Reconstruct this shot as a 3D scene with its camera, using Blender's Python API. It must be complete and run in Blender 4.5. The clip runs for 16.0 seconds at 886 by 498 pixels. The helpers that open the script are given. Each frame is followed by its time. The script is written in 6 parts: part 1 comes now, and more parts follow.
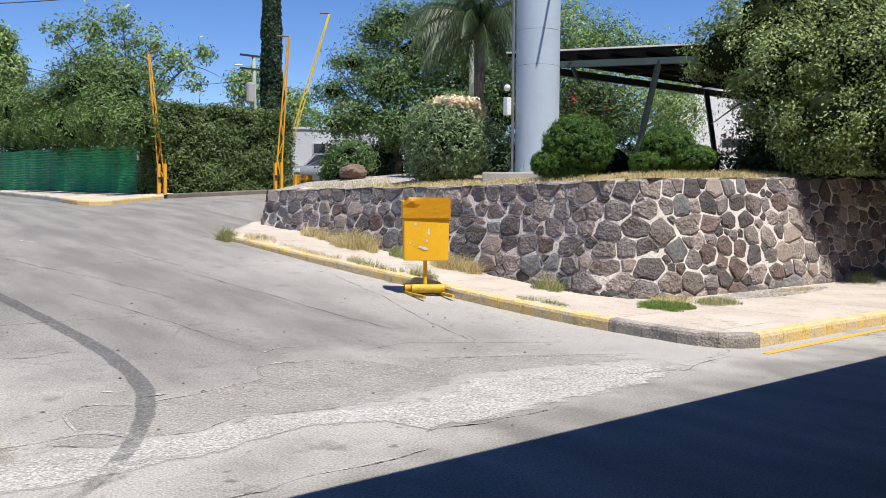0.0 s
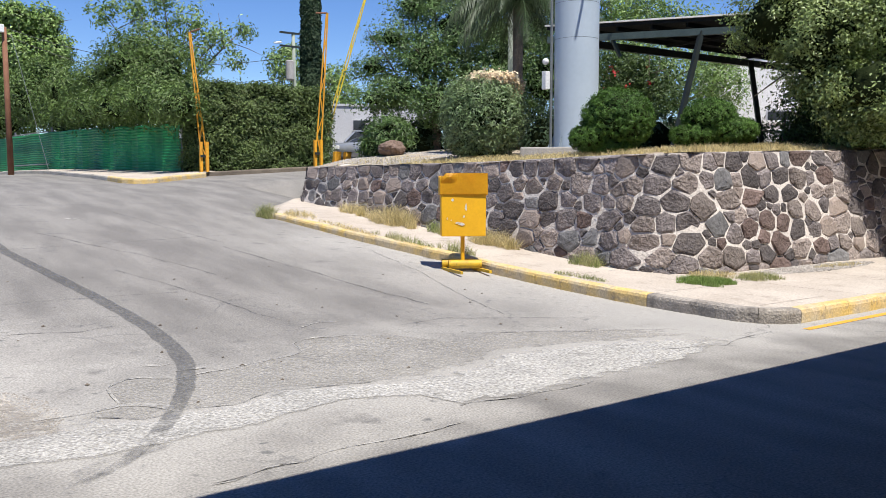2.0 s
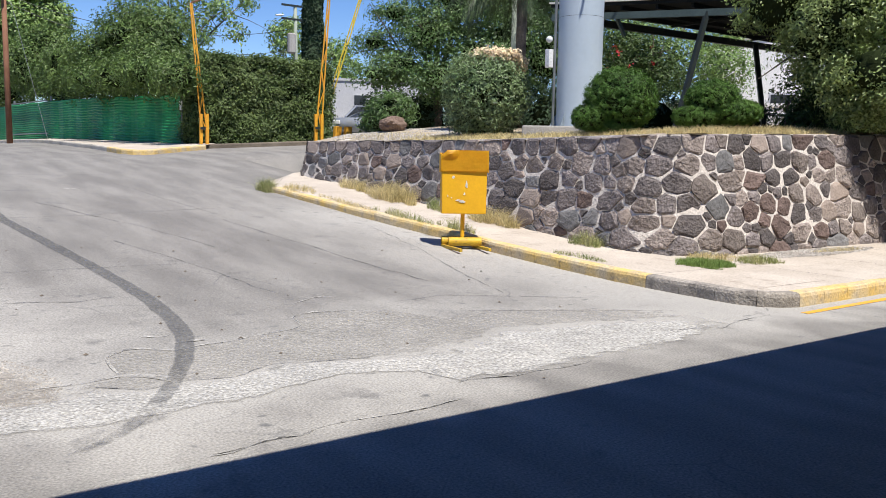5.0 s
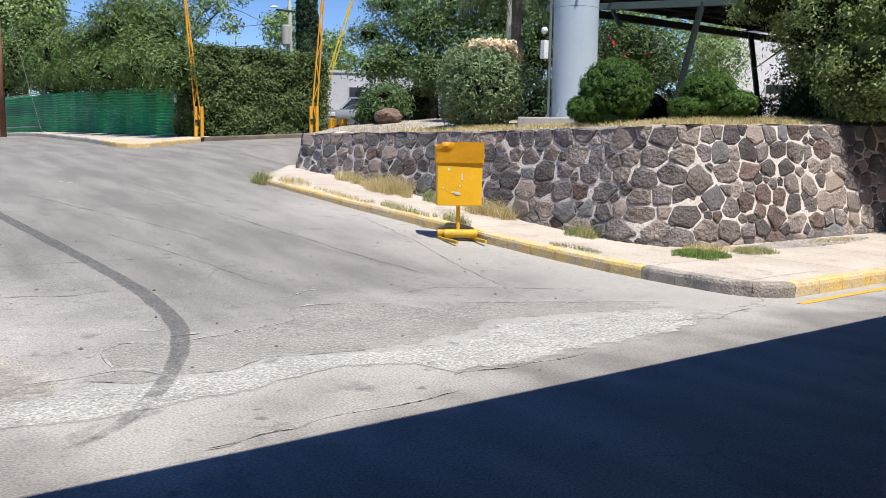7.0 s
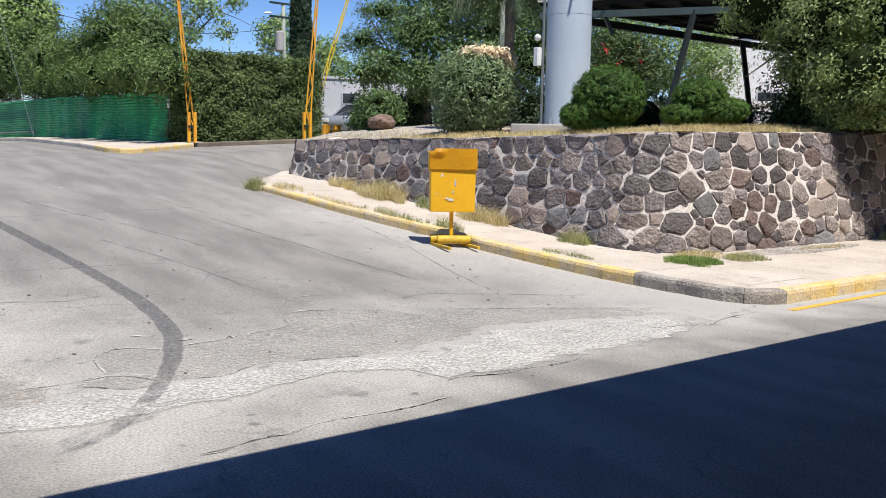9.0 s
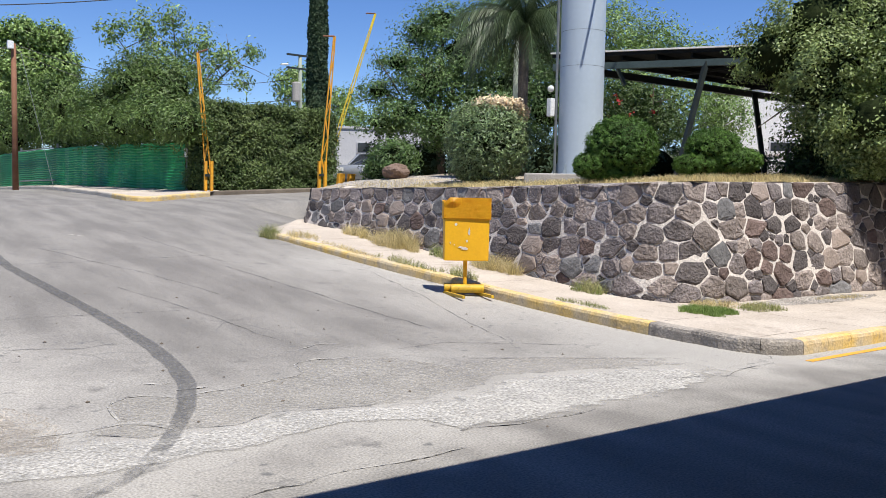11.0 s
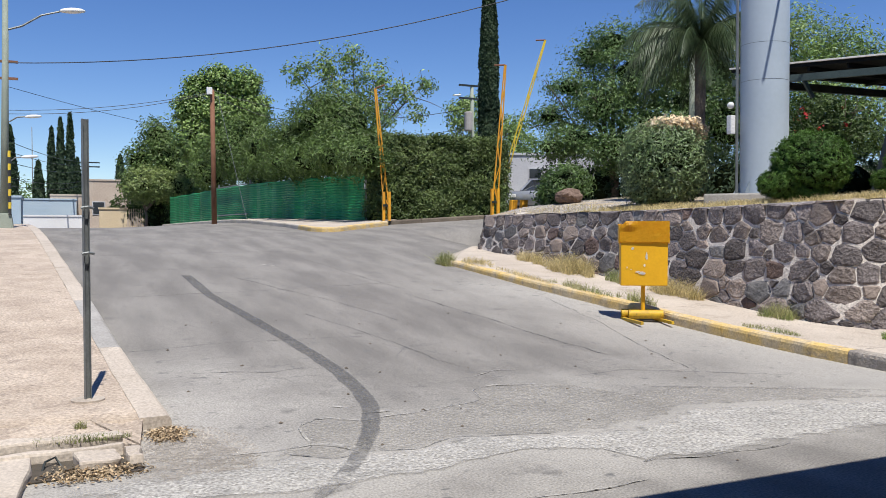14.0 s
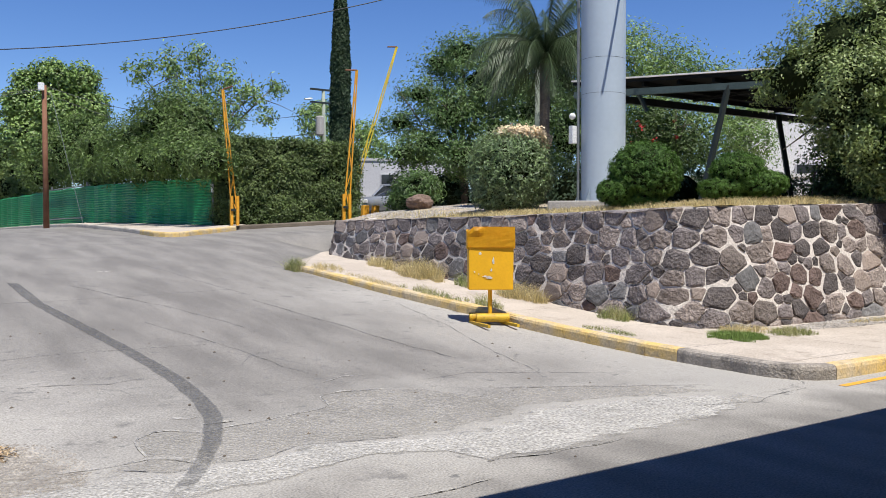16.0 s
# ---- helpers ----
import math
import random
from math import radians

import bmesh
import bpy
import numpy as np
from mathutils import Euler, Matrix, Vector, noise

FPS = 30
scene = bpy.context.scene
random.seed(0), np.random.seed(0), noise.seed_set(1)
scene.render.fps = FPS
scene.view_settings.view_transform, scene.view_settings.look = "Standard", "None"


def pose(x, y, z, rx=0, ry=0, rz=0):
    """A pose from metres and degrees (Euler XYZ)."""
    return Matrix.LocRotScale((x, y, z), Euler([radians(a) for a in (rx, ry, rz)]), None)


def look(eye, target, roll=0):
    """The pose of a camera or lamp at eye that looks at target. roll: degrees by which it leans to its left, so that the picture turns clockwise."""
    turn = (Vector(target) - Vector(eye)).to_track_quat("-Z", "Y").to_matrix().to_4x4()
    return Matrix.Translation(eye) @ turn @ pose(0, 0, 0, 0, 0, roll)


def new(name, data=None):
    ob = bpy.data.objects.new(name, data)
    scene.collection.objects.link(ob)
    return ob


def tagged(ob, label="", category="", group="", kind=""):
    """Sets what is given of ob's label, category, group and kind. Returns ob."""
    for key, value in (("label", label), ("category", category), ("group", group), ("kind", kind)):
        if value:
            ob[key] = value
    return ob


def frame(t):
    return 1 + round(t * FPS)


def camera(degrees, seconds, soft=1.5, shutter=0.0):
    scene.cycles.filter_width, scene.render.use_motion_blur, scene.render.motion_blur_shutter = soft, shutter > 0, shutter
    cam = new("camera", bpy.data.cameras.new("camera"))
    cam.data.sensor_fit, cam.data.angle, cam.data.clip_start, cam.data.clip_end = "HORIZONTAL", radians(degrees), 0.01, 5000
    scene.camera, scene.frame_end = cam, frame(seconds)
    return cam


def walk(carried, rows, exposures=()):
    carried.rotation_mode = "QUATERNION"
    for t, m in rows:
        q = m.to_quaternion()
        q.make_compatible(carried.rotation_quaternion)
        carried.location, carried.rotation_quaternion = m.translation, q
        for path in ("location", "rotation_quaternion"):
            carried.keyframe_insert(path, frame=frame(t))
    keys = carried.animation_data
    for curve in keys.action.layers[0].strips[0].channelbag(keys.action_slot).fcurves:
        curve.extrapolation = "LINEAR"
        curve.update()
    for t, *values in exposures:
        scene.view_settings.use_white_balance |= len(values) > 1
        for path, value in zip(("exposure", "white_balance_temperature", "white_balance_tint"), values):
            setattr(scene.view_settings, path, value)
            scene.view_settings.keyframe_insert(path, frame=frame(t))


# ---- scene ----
cam = camera(55.2, 16.0, soft=0.65)
# x runs across the side street to the right, y up along it; the kerb of the corner lot is x = 0
# seconds, place, yaw, pitch, roll
PATH = [
    (0.0, -8.135, -5.863, 1.555, -39.06, -2.98, -0.40),
    (0.5, -8.131, -5.874, 1.554, -39.69, -3.25, -0.12),
    (1.0, -8.117, -5.886, 1.549, -38.42, -3.78, -0.20),
    (1.5, -8.116, -5.915, 1.551, -36.23, -4.11, -0.03),
    (2.0, -8.099, -5.904, 1.549, -36.32, -4.60, -0.00),
    (2.5, -8.088, -5.890, 1.545, -38.01, -4.74, -0.35),
    (3.0, -8.091, -5.873, 1.546, -38.58, -4.72, -0.55),
    (3.5, -8.098, -5.880, 1.546, -37.74, -5.03, -0.97),
    (4.0, -8.107, -5.884, 1.545, -36.68, -5.34, -1.36),
    (6.5, -8.096, -5.877, 1.542, -36.52, -6.72, -0.95),
    (7.0, -8.093, -5.876, 1.544, -36.61, -6.67, -0.89),
    (7.5, -8.092, -5.871, 1.541, -36.76, -6.70, -1.15),
    (8.0, -8.098, -5.881, 1.543, -37.08, -6.69, -0.80),
    (10.5, -8.117, -5.897, 1.552, -36.59, -4.09, -1.45),
    (11.0, -8.124, -5.900, 1.554, -36.16, -3.00, -1.18),
    (11.5, -8.138, -5.914, 1.553, -35.13, -2.68, -0.67),
    (12.0, -8.140, -5.906, 1.554, -32.79, -2.71, -0.46),
    (12.5, -8.146, -5.901, 1.555, -29.52, -2.48, -0.47),
    (13.0, -8.150, -5.898, 1.555, -26.29, -1.97, -0.22),
    (13.5, -8.151, -5.888, 1.556, -24.33, -1.51, -0.04),
    (14.0, -8.151, -5.893, 1.558, -24.57, -1.37, 0.12),
    (14.5, -8.143, -5.884, 1.557, -26.38, -1.02, -0.00),
    (15.0, -8.129, -5.882, 1.560, -29.04, -0.38, 0.05),
    (15.5, -8.120, -5.905, 1.557, -31.81, -0.40, 0.11),
    (16.0, -8.103, -5.904, 1.551, -34.48, -1.00, -0.02),
]
walk(cam, [(t, pose(x, y, z, 90 + p, r, h)) for t, x, y, z, h, p, r in PATH], exposures=[(0, 0.52), (8, 0.52), (11.5, 0.46), (13, 0.30), (14.5, 0.26), (16, 0.38)])

# ---- light: clear midday, the sun high behind the camera ----
SUN_EL, SUN_AZ = 64.5, 189.0      # azimuth from +y, clockwise
world = bpy.data.worlds.new("sky")
scene.world = world
world.use_nodes = True
wn = world.node_tree
sky = wn.nodes.new("ShaderNodeTexSky")
sky.sky_type = "NISHITA"
sky.sun_disc = False
sky.sun_elevation, sky.sun_rotation = radians(SUN_EL), radians(SUN_AZ)
sky.altitude, sky.air_density, sky.dust_density, sky.ozone_density = 1500, 1.0, 0.0, 2.5
deeper = wn.nodes.new("ShaderNodeHueSaturation")
deeper.inputs["Hue"].default_value = 0.513
deeper.inputs["Saturation"].default_value = 1.25
wn.links.new(sky.outputs[0], deeper.inputs["Color"])
wn.links.new(deeper.outputs[0], wn.nodes["Background"].inputs[0])
wn.nodes["Background"].inputs[1].default_value = 0.104
sun = new("sun", bpy.data.lights.new("sun", "SUN"))
sun.data.energy, sun.data.angle, sun.data.color = 5.0, radians(0.53), (1.0, 0.965, 0.91)
a, e = radians(SUN_AZ), radians(SUN_EL)
sun.matrix_world = look((math.sin(a) * math.cos(e) * 40, math.cos(a) * math.cos(e) * 40, math.sin(e) * 40), (0, 0, 0))


# ---- materials ----
def mat(name, c1, c2, scale=2.0, fine=40.0, rough=0.85, bump=0.3, c3=None, c3_amt=0.5, metal=0.0, vary=0.0, bump_dist=0.02, transl=0.0, island=0.0, spec=0.4, contrast=0.2, streak=None, alpha=None, dusty=None, edge=0.0):
    """Two tones by broad noise, a third by stains, fine grain and bump; in world metres. vary: by object; island: by loose piece."""
    m = bpy.data.materials.new(name)
    m.use_nodes = True
    nt = m.node_tree
    b = nt.nodes["Principled BSDF"]
    N = lambda kind: nt.nodes.new(kind)
    L = nt.links.new
    geo = N("ShaderNodeNewGeometry")

    def tex(s, detail=4.0):
        n = N("ShaderNodeTexNoise")
        n.inputs["Scale"].default_value, n.inputs["Detail"].default_value = s, detail
        L(geo.outputs["Position"], n.inputs["Vector"])
        return n

    if streak:
        warp = N("ShaderNodeVectorMath")
        warp.operation = "MULTIPLY"
        warp.inputs[1].default_value = streak
        L(geo.outputs["Position"], warp.inputs[0])

    def mix(a, c, fac, kind="MIX"):
        n = N("ShaderNodeMix")
        n.data_type, n.blend_type = "RGBA", kind
        for v, k in ((fac, 0), (a, 6), (c, 7)):
            if hasattr(v, "is_linked"):
                L(v, n.inputs[k])
            else:
                n.inputs[k].default_value = v
        return n.outputs[2]

    def ramp(v, lo, hi):
        n = N("ShaderNodeMapRange")
        n.inputs["From Min"].default_value, n.inputs["From Max"].default_value = lo, hi
        L(v, n.inputs["Value"])
        return n.outputs[0]

    broad, grain = tex(scale), tex(fine, 6.0)
    if streak:
        L(warp.outputs[0], broad.inputs["Vector"])
    col = mix((*c1, 1), (*c2, 1), ramp(broad.outputs[0], 0.35, 0.65))
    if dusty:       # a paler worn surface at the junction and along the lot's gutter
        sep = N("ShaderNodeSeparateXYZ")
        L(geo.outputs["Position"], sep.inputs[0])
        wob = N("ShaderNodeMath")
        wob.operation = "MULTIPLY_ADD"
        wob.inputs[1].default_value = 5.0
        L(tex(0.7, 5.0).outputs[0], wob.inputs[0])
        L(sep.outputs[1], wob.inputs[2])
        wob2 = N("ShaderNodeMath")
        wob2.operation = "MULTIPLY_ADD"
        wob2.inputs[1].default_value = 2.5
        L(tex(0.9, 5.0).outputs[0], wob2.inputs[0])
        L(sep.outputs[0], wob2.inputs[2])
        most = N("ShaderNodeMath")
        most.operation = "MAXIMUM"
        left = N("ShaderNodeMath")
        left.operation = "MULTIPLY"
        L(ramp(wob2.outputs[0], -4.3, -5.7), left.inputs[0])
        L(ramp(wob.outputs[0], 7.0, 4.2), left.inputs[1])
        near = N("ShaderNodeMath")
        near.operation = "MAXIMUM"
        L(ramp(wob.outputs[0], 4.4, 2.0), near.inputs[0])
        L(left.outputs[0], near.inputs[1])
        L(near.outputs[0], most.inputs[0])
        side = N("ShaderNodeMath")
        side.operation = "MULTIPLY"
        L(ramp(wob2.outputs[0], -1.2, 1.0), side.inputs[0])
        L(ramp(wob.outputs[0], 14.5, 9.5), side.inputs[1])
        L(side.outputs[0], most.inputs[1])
        # greyer cross street; the wear ends at the shade edge, deepening shade by colour
        lane_shade = N("ShaderNodeMath")
        lane_shade.operation = "MULTIPLY"
        L(most.outputs[0], lane_shade.inputs[0])
        L(ramp(wob.outputs[0], 0.6, 1.6), lane_shade.inputs[1])
        col = mix(col, (*dusty, 1), lane_shade.outputs[0])
        bend = N("ShaderNodeVectorMath")        # fine branching cracks, here and there
        bend.operation = "MULTIPLY_ADD"
        bend.inputs[1].default_value = (0.5, 0.5, 0.5)
        L(tex(2.2, 6.0).outputs[1], bend.inputs[0])
        L(geo.outputs["Position"], bend.inputs[2])
        cell = N("ShaderNodeTexVoronoi")
        cell.feature = "DISTANCE_TO_EDGE"
        cell.inputs["Scale"].default_value = 0.62
        L(bend.outputs[0], cell.inputs["Vector"])
        fine_line = N("ShaderNodeMath")
        fine_line.operation = "MULTIPLY"
        L(ramp(cell.outputs["Distance"], 0.009, 0.002), fine_line.inputs[0])
        L(ramp(tex(0.55, 3.0).outputs[0], 0.50, 0.68), fine_line.inputs[1])
        col = mix(col, (0.14, 0.135, 0.128, 1), fine_line.outputs[0])
        blot = ramp(tex(6.5, 8.0).outputs[0], 0.63, 0.74)
        col = mix(col, (0.15, 0.146, 0.138, 1), blot)
    if c3:
        col = mix(col, (*c3, 1), ramp(tex(scale * 2.7, 8.0).outputs[0], 0.5 + 0.25 * (1 - c3_amt), 0.78))
    g = ramp(grain.outputs[0], 0.25, 0.75)
    tone = N("ShaderNodeMapRange")
    tone.inputs["To Min"].default_value, tone.inputs["To Max"].default_value = 1 - contrast, 1 + contrast * 0.9
    L(g, tone.inputs["Value"])
    col = mix(col, tone.outputs[0], 1.0, "MULTIPLY")
    for amount, source in ((vary, "ObjectInfo"), (island, "Geo")):
        if amount:
            rnd = N("ShaderNodeObjectInfo").outputs["Random"] if source == "ObjectInfo" else geo.outputs["Random Per Island"]
            v = N("ShaderNodeMapRange")
            v.inputs["To Min"].default_value, v.inputs["To Max"].default_value = 1 - amount, 1 + amount
            L(rnd, v.inputs["Value"])
            col = mix(col, v.outputs[0], 1.0, "MULTIPLY")
    L(col, b.inputs["Base Color"])
    b.inputs["Roughness"].default_value, b.inputs["Metallic"].default_value = rough, metal
    b.inputs["Specular IOR Level"].default_value = spec
    if bump:
        n = N("ShaderNodeBump")
        n.inputs["Strength"].default_value, n.inputs["Distance"].default_value = bump, bump_dist
        L(grain.outputs[0], n.inputs["Height"])
        L(n.outputs[0], b.inputs["Normal"])
    if alpha:
        t = N("ShaderNodeBsdfTransparent")
        s = N("ShaderNodeMixShader")
        k = N("ShaderNodeMapRange")
        k.inputs["From Min"].default_value, k.inputs["From Max"].default_value = 0.35, 0.62
        k.inputs["To Min"].default_value, k.inputs["To Max"].default_value = alpha[:2]
        L(tex(alpha[2] if len(alpha) > 2 else 14, 8.0).outputs[0], k.inputs["Value"])
        L(k.outputs[0], s.inputs[0])
        if edge:        # worn, crumbling outline
            fade = N("ShaderNodeAttribute")
            fade.attribute_name = "fade"
            wear = N("ShaderNodeMath")
            wear.operation = "MULTIPLY_ADD"
            wear.inputs[1].default_value = edge
            L(tex(5.0, 9.0).outputs[0], wear.inputs[0])
            L(fade.outputs["Fac"], wear.inputs[2])
            both = N("ShaderNodeMath")
            both.operation = "MULTIPLY"
            L(k.outputs[0], both.inputs[0])
            L(ramp(wear.outputs[0], 0.5 * edge + 0.40, 0.5 * edge + 0.70), both.inputs[1])
            L(both.outputs[0], s.inputs[0])
        L(t.outputs[0], s.inputs[1])
        L(b.outputs[0], s.inputs[2])
        L(s.outputs[0], nt.nodes["Material Output"].inputs["Surface"])
    if transl:
        t = N("ShaderNodeBsdfTranslucent")
        L(col, t.inputs["Color"])
        s = N("ShaderNodeMixShader")
        s.inputs[0].default_value = transl
        L(b.outputs[0], s.inputs[1])
        L(t.outputs[0], s.inputs[2])
        L(s.outputs[0], nt.nodes["Material Output"].inputs["Surface"])
    return m


M = {}
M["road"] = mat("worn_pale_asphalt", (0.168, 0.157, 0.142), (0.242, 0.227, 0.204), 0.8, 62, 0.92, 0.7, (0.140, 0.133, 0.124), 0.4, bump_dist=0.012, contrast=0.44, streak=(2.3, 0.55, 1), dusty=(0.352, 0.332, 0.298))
M["pale"] = mat("ravelled_pale_asphalt", (0.55, 0.525, 0.478), (0.45, 0.43, 0.393), 1.6, 60, 0.95, 1.0, (0.31, 0.30, 0.275), 0.6, bump_dist=0.02, contrast=0.45, alpha=(0.45, 1.0, 38), edge=1.3)
M["skid"] = mat("tyre_rubber_stain", (0.085, 0.085, 0.087), (0.12, 0.12, 0.12), 2.5, 55, 0.85, 0.5, (0.2, 0.2, 0.2), 0.6, bump_dist=0.012, contrast=0.3, alpha=(0.24, 0.56, 30), edge=0.8)
M["crack"] = mat("dark_crack", (0.13, 0.126, 0.12), (0.19, 0.185, 0.178), 5, 60, 0.95, 0.2, alpha=(0.1, 0.9))
M["walk"] = mat("sunlit_concrete_paving", (0.41, 0.35, 0.285), (0.50, 0.435, 0.36), 1.1, 42, 0.9, 0.4, (0.31, 0.26, 0.21), 0.65, bump_dist=0.012, contrast=0.28)
M["walk2"] = mat("dusty_pinkish_paving", (0.39, 0.315, 0.245), (0.50, 0.415, 0.33), 1.8, 38, 0.95, 0.8, (0.28, 0.225, 0.18), 0.7, bump_dist=0.025, contrast=0.42)
M["kerb"] = mat("kerb_concrete", (0.40, 0.36, 0.30), (0.50, 0.45, 0.38), 1.5, 45, 0.9, 0.5, (0.2, 0.18, 0.16), 0.6)
M["kerb_yellow"] = mat("worn_yellow_kerb_paint", (0.63, 0.43, 0.135), (0.53, 0.43, 0.275), 3.0, 34, 0.88, 0.5, (0.31, 0.255, 0.19), 0.85, contrast=0.26, bump_dist=0.02)
M["kerb_dark"] = mat("blackened_kerb", (0.22, 0.195, 0.165), (0.36, 0.32, 0.27), 2.2, 36, 0.9, 0.9, (0.10, 0.09, 0.08), 0.75, contrast=0.3)
M["kerb_stain"] = mat("dark_brown_kerb", (0.12, 0.098, 0.075), (0.18, 0.15, 0.115), 2, 36, 0.95, 0.6, (0.07, 0.06, 0.05), 0.6)
M["line"] = mat("yellow_road_paint", (0.74, 0.35, 0.035), (0.62, 0.32, 0.05), 2, 50, 0.8, 0.3, (0.40, 0.30, 0.17), 0.6)
M["mortar"] = mat("lime_mortar", (0.54, 0.485, 0.43), (0.65, 0.59, 0.525), 1.2, 30, 0.95, 0.8, (0.31, 0.27, 0.24), 0.5, contrast=0.3)
M["stone"] = mat("dark_volcanic_stone", (0.110, 0.094, 0.090), (0.185, 0.158, 0.148), 3.4, 24, 0.9, 1.0, (0.34, 0.29, 0.26), 0.45, vary=0.5, island=0.3, bump_dist=0.04, contrast=0.42)
M["stone_red"] = mat("reddish_scoria_stone", (0.12, 0.083, 0.070), (0.175, 0.125, 0.108), 4, 18, 0.95, 1.0, (0.08, 0.055, 0.048), 0.6, vary=0.2, bump_dist=0.05)
M["stone_tan"] = mat("tan_pink_stone", (0.30, 0.24, 0.20), (0.25, 0.205, 0.175), 4, 26, 0.9, 0.8, (0.19, 0.155, 0.13), 0.4, vary=0.2)
M["gravel"] = mat("grey_gravel", (0.30, 0.27, 0.235), (0.40, 0.365, 0.32), 2, 26, 0.95, 1.0, (0.2, 0.18, 0.16), 0.6, bump_dist=0.04, island=0.3)
M["drygrass"] = mat("dry_straw_grass", (0.47, 0.39, 0.175), (0.66, 0.56, 0.31), 3, 20, 0.9, 0.0, island=0.4, transl=0.35)
M["greengrass"] = mat("green_weeds", (0.20, 0.25, 0.075), (0.42, 0.40, 0.19), 3, 20, 0.9, 0.0, island=0.45, transl=0.35)
M["lushweed"] = mat("fresh_green_weeds", (0.15, 0.24, 0.055), (0.25, 0.33, 0.095), 3, 20, 0.9, 0.0, island=0.4, transl=0.35)
M["soil"] = mat("dry_garden_soil", (0.30, 0.235, 0.165), (0.40, 0.33, 0.23), 1.2, 25, 0.95, 0.8, (0.2, 0.16, 0.12), 0.5, bump_dist=0.03)
M["yellow"] = mat("yellow_enamel_on_sheet_metal", (0.75, 0.40, 0.012), (0.70, 0.365, 0.012), 3, 30, 0.5, 0.05, (0.6, 0.31, 0.02), 0.2, contrast=0.05)
M["yellow_dirty"] = mat("grimy_yellow_pipe_paint", (0.60, 0.37, 0.02), (0.46, 0.28, 0.03), 9, 30, 0.6, 0.2, (0.16, 0.11, 0.04), 0.7, contrast=0.15)
M["gate_yellow"] = mat("orange_yellow_gate_paint", (0.70, 0.34, 0.02), (0.60, 0.28, 0.03), 2, 30, 0.55, 0.1, (0.4, 0.18, 0.03), 0.4)
M["boom_yellow"] = mat("lemon_yellow_boom_paint", (0.75, 0.55, 0.05), (0.65, 0.46, 0.05), 2, 30, 0.55, 0.1)
M["chipped"] = mat("bare_chipped_primer", (0.86, 0.85, 0.82), (0.78, 0.76, 0.72), 20, 60, 0.7, 0.1, contrast=0.05)
M["pylon"] = mat("pale_blue_grey_painted_steel", (0.385, 0.45, 0.50), (0.42, 0.485, 0.535), 0.7, 12, 0.42, 0.0, contrast=0.03)
M["steel"] = mat("galvanised_steel", (0.22, 0.235, 0.23), (0.16, 0.17, 0.17), 5, 40, 0.5, 0.1, metal=0.4)
M["dark_steel"] = mat("dark_painted_steel", (0.016, 0.022, 0.022), (0.024, 0.031, 0.030), 3, 30, 0.5, 0.1)
# near-black, so the carport's underside is shaded by its colour
M["soffit"] = mat("roof_underside_shade", (0.012, 0.014, 0.014), (0.020, 0.022, 0.022), 2, 30, 0.8, 0.1, spec=0.2)
# near-black painted for the shade deep inside crowns and shrubs
M["inner_shade"] = mat("inner_shade_black", (0.014, 0.020, 0.008), (0.026, 0.034, 0.014), 6, 30, 1.0, 0.8, spec=0.0)
M["teal_steel"] = mat("grey_green_painted_beam", (0.036, 0.056, 0.054), (0.052, 0.076, 0.073), 2, 30, 0.5, 0.1)
M["roof_white"] = mat("white_sheet_roof_edge", (0.72, 0.70, 0.66), (0.62, 0.60, 0.56), 2, 30, 0.6, 0.1)
M["concrete"] = mat("grey_concrete", (0.30, 0.285, 0.26), (0.38, 0.36, 0.33), 1.5, 35, 0.9, 0.4, (0.22, 0.21, 0.19), 0.4)
M["pole_concrete"] = mat("greenish_concrete_pole", (0.22, 0.25, 0.20), (0.27, 0.30, 0.24), 1.5, 35, 0.8, 0.2)
M["wood"] = mat("weathered_red_brown_pole_wood", (0.17, 0.075, 0.04), (0.22, 0.105, 0.06), 2, 30, 0.85, 0.4, (0.10, 0.05, 0.03), 0.4)
M["bark"] = mat("grey_brown_bark", (0.10, 0.08, 0.06), (0.16, 0.13, 0.10), 4, 25, 0.95, 0.9)
M["white_wall"] = mat("white_plaster", (0.74, 0.73, 0.71), (0.68, 0.67, 0.65), 0.6, 20, 0.9, 0.15, (0.55, 0.54, 0.52), 0.3)
M["grey_wall"] = mat("light_grey_plaster", (0.52, 0.52, 0.53), (0.46, 0.46, 0.47), 0.6, 20, 0.9, 0.15)
M["tan_wall"] = mat("tan_adobe_brick", (0.46, 0.37, 0.29), (0.52, 0.43, 0.34), 0.8, 12, 0.95, 0.4, (0.30, 0.22, 0.16), 0.5)
M["blue_wall"] = mat("pale_blue_plaster", (0.36, 0.46, 0.53), (0.42, 0.51, 0.57), 0.6, 14, 0.9, 0.15)
M["cream"] = mat("cream_plaster", (0.62, 0.50, 0.33), (0.55, 0.44, 0.29), 0.8, 14, 0.9, 0.2)
M["glass"] = mat("dark_window_glass", (0.03, 0.035, 0.04), (0.05, 0.055, 0.06), 1, 5, 0.08, 0.0, spec=0.6)
M["black"] = mat("black_rubber", (0.02, 0.02, 0.02), (0.03, 0.03, 0.03), 3, 30, 0.7, 0.1)
M["wire"] = mat("black_cable", (0.015, 0.017, 0.02), (0.02, 0.022, 0.026), 3, 30, 0.6, 0.0)
M["carpaint"] = mat("silver_car_paint", (0.40, 0.42, 0.44), (0.44, 0.46, 0.48), 2, 50, 0.25, 0.0, metal=0.5)
M["slat"] = mat("green_fence_slat", (0.012, 0.17, 0.055), (0.026, 0.27, 0.095), 0.55, 20, 0.5, 0.15, (0.006, 0.10, 0.035), 0.4, vary=0.25)
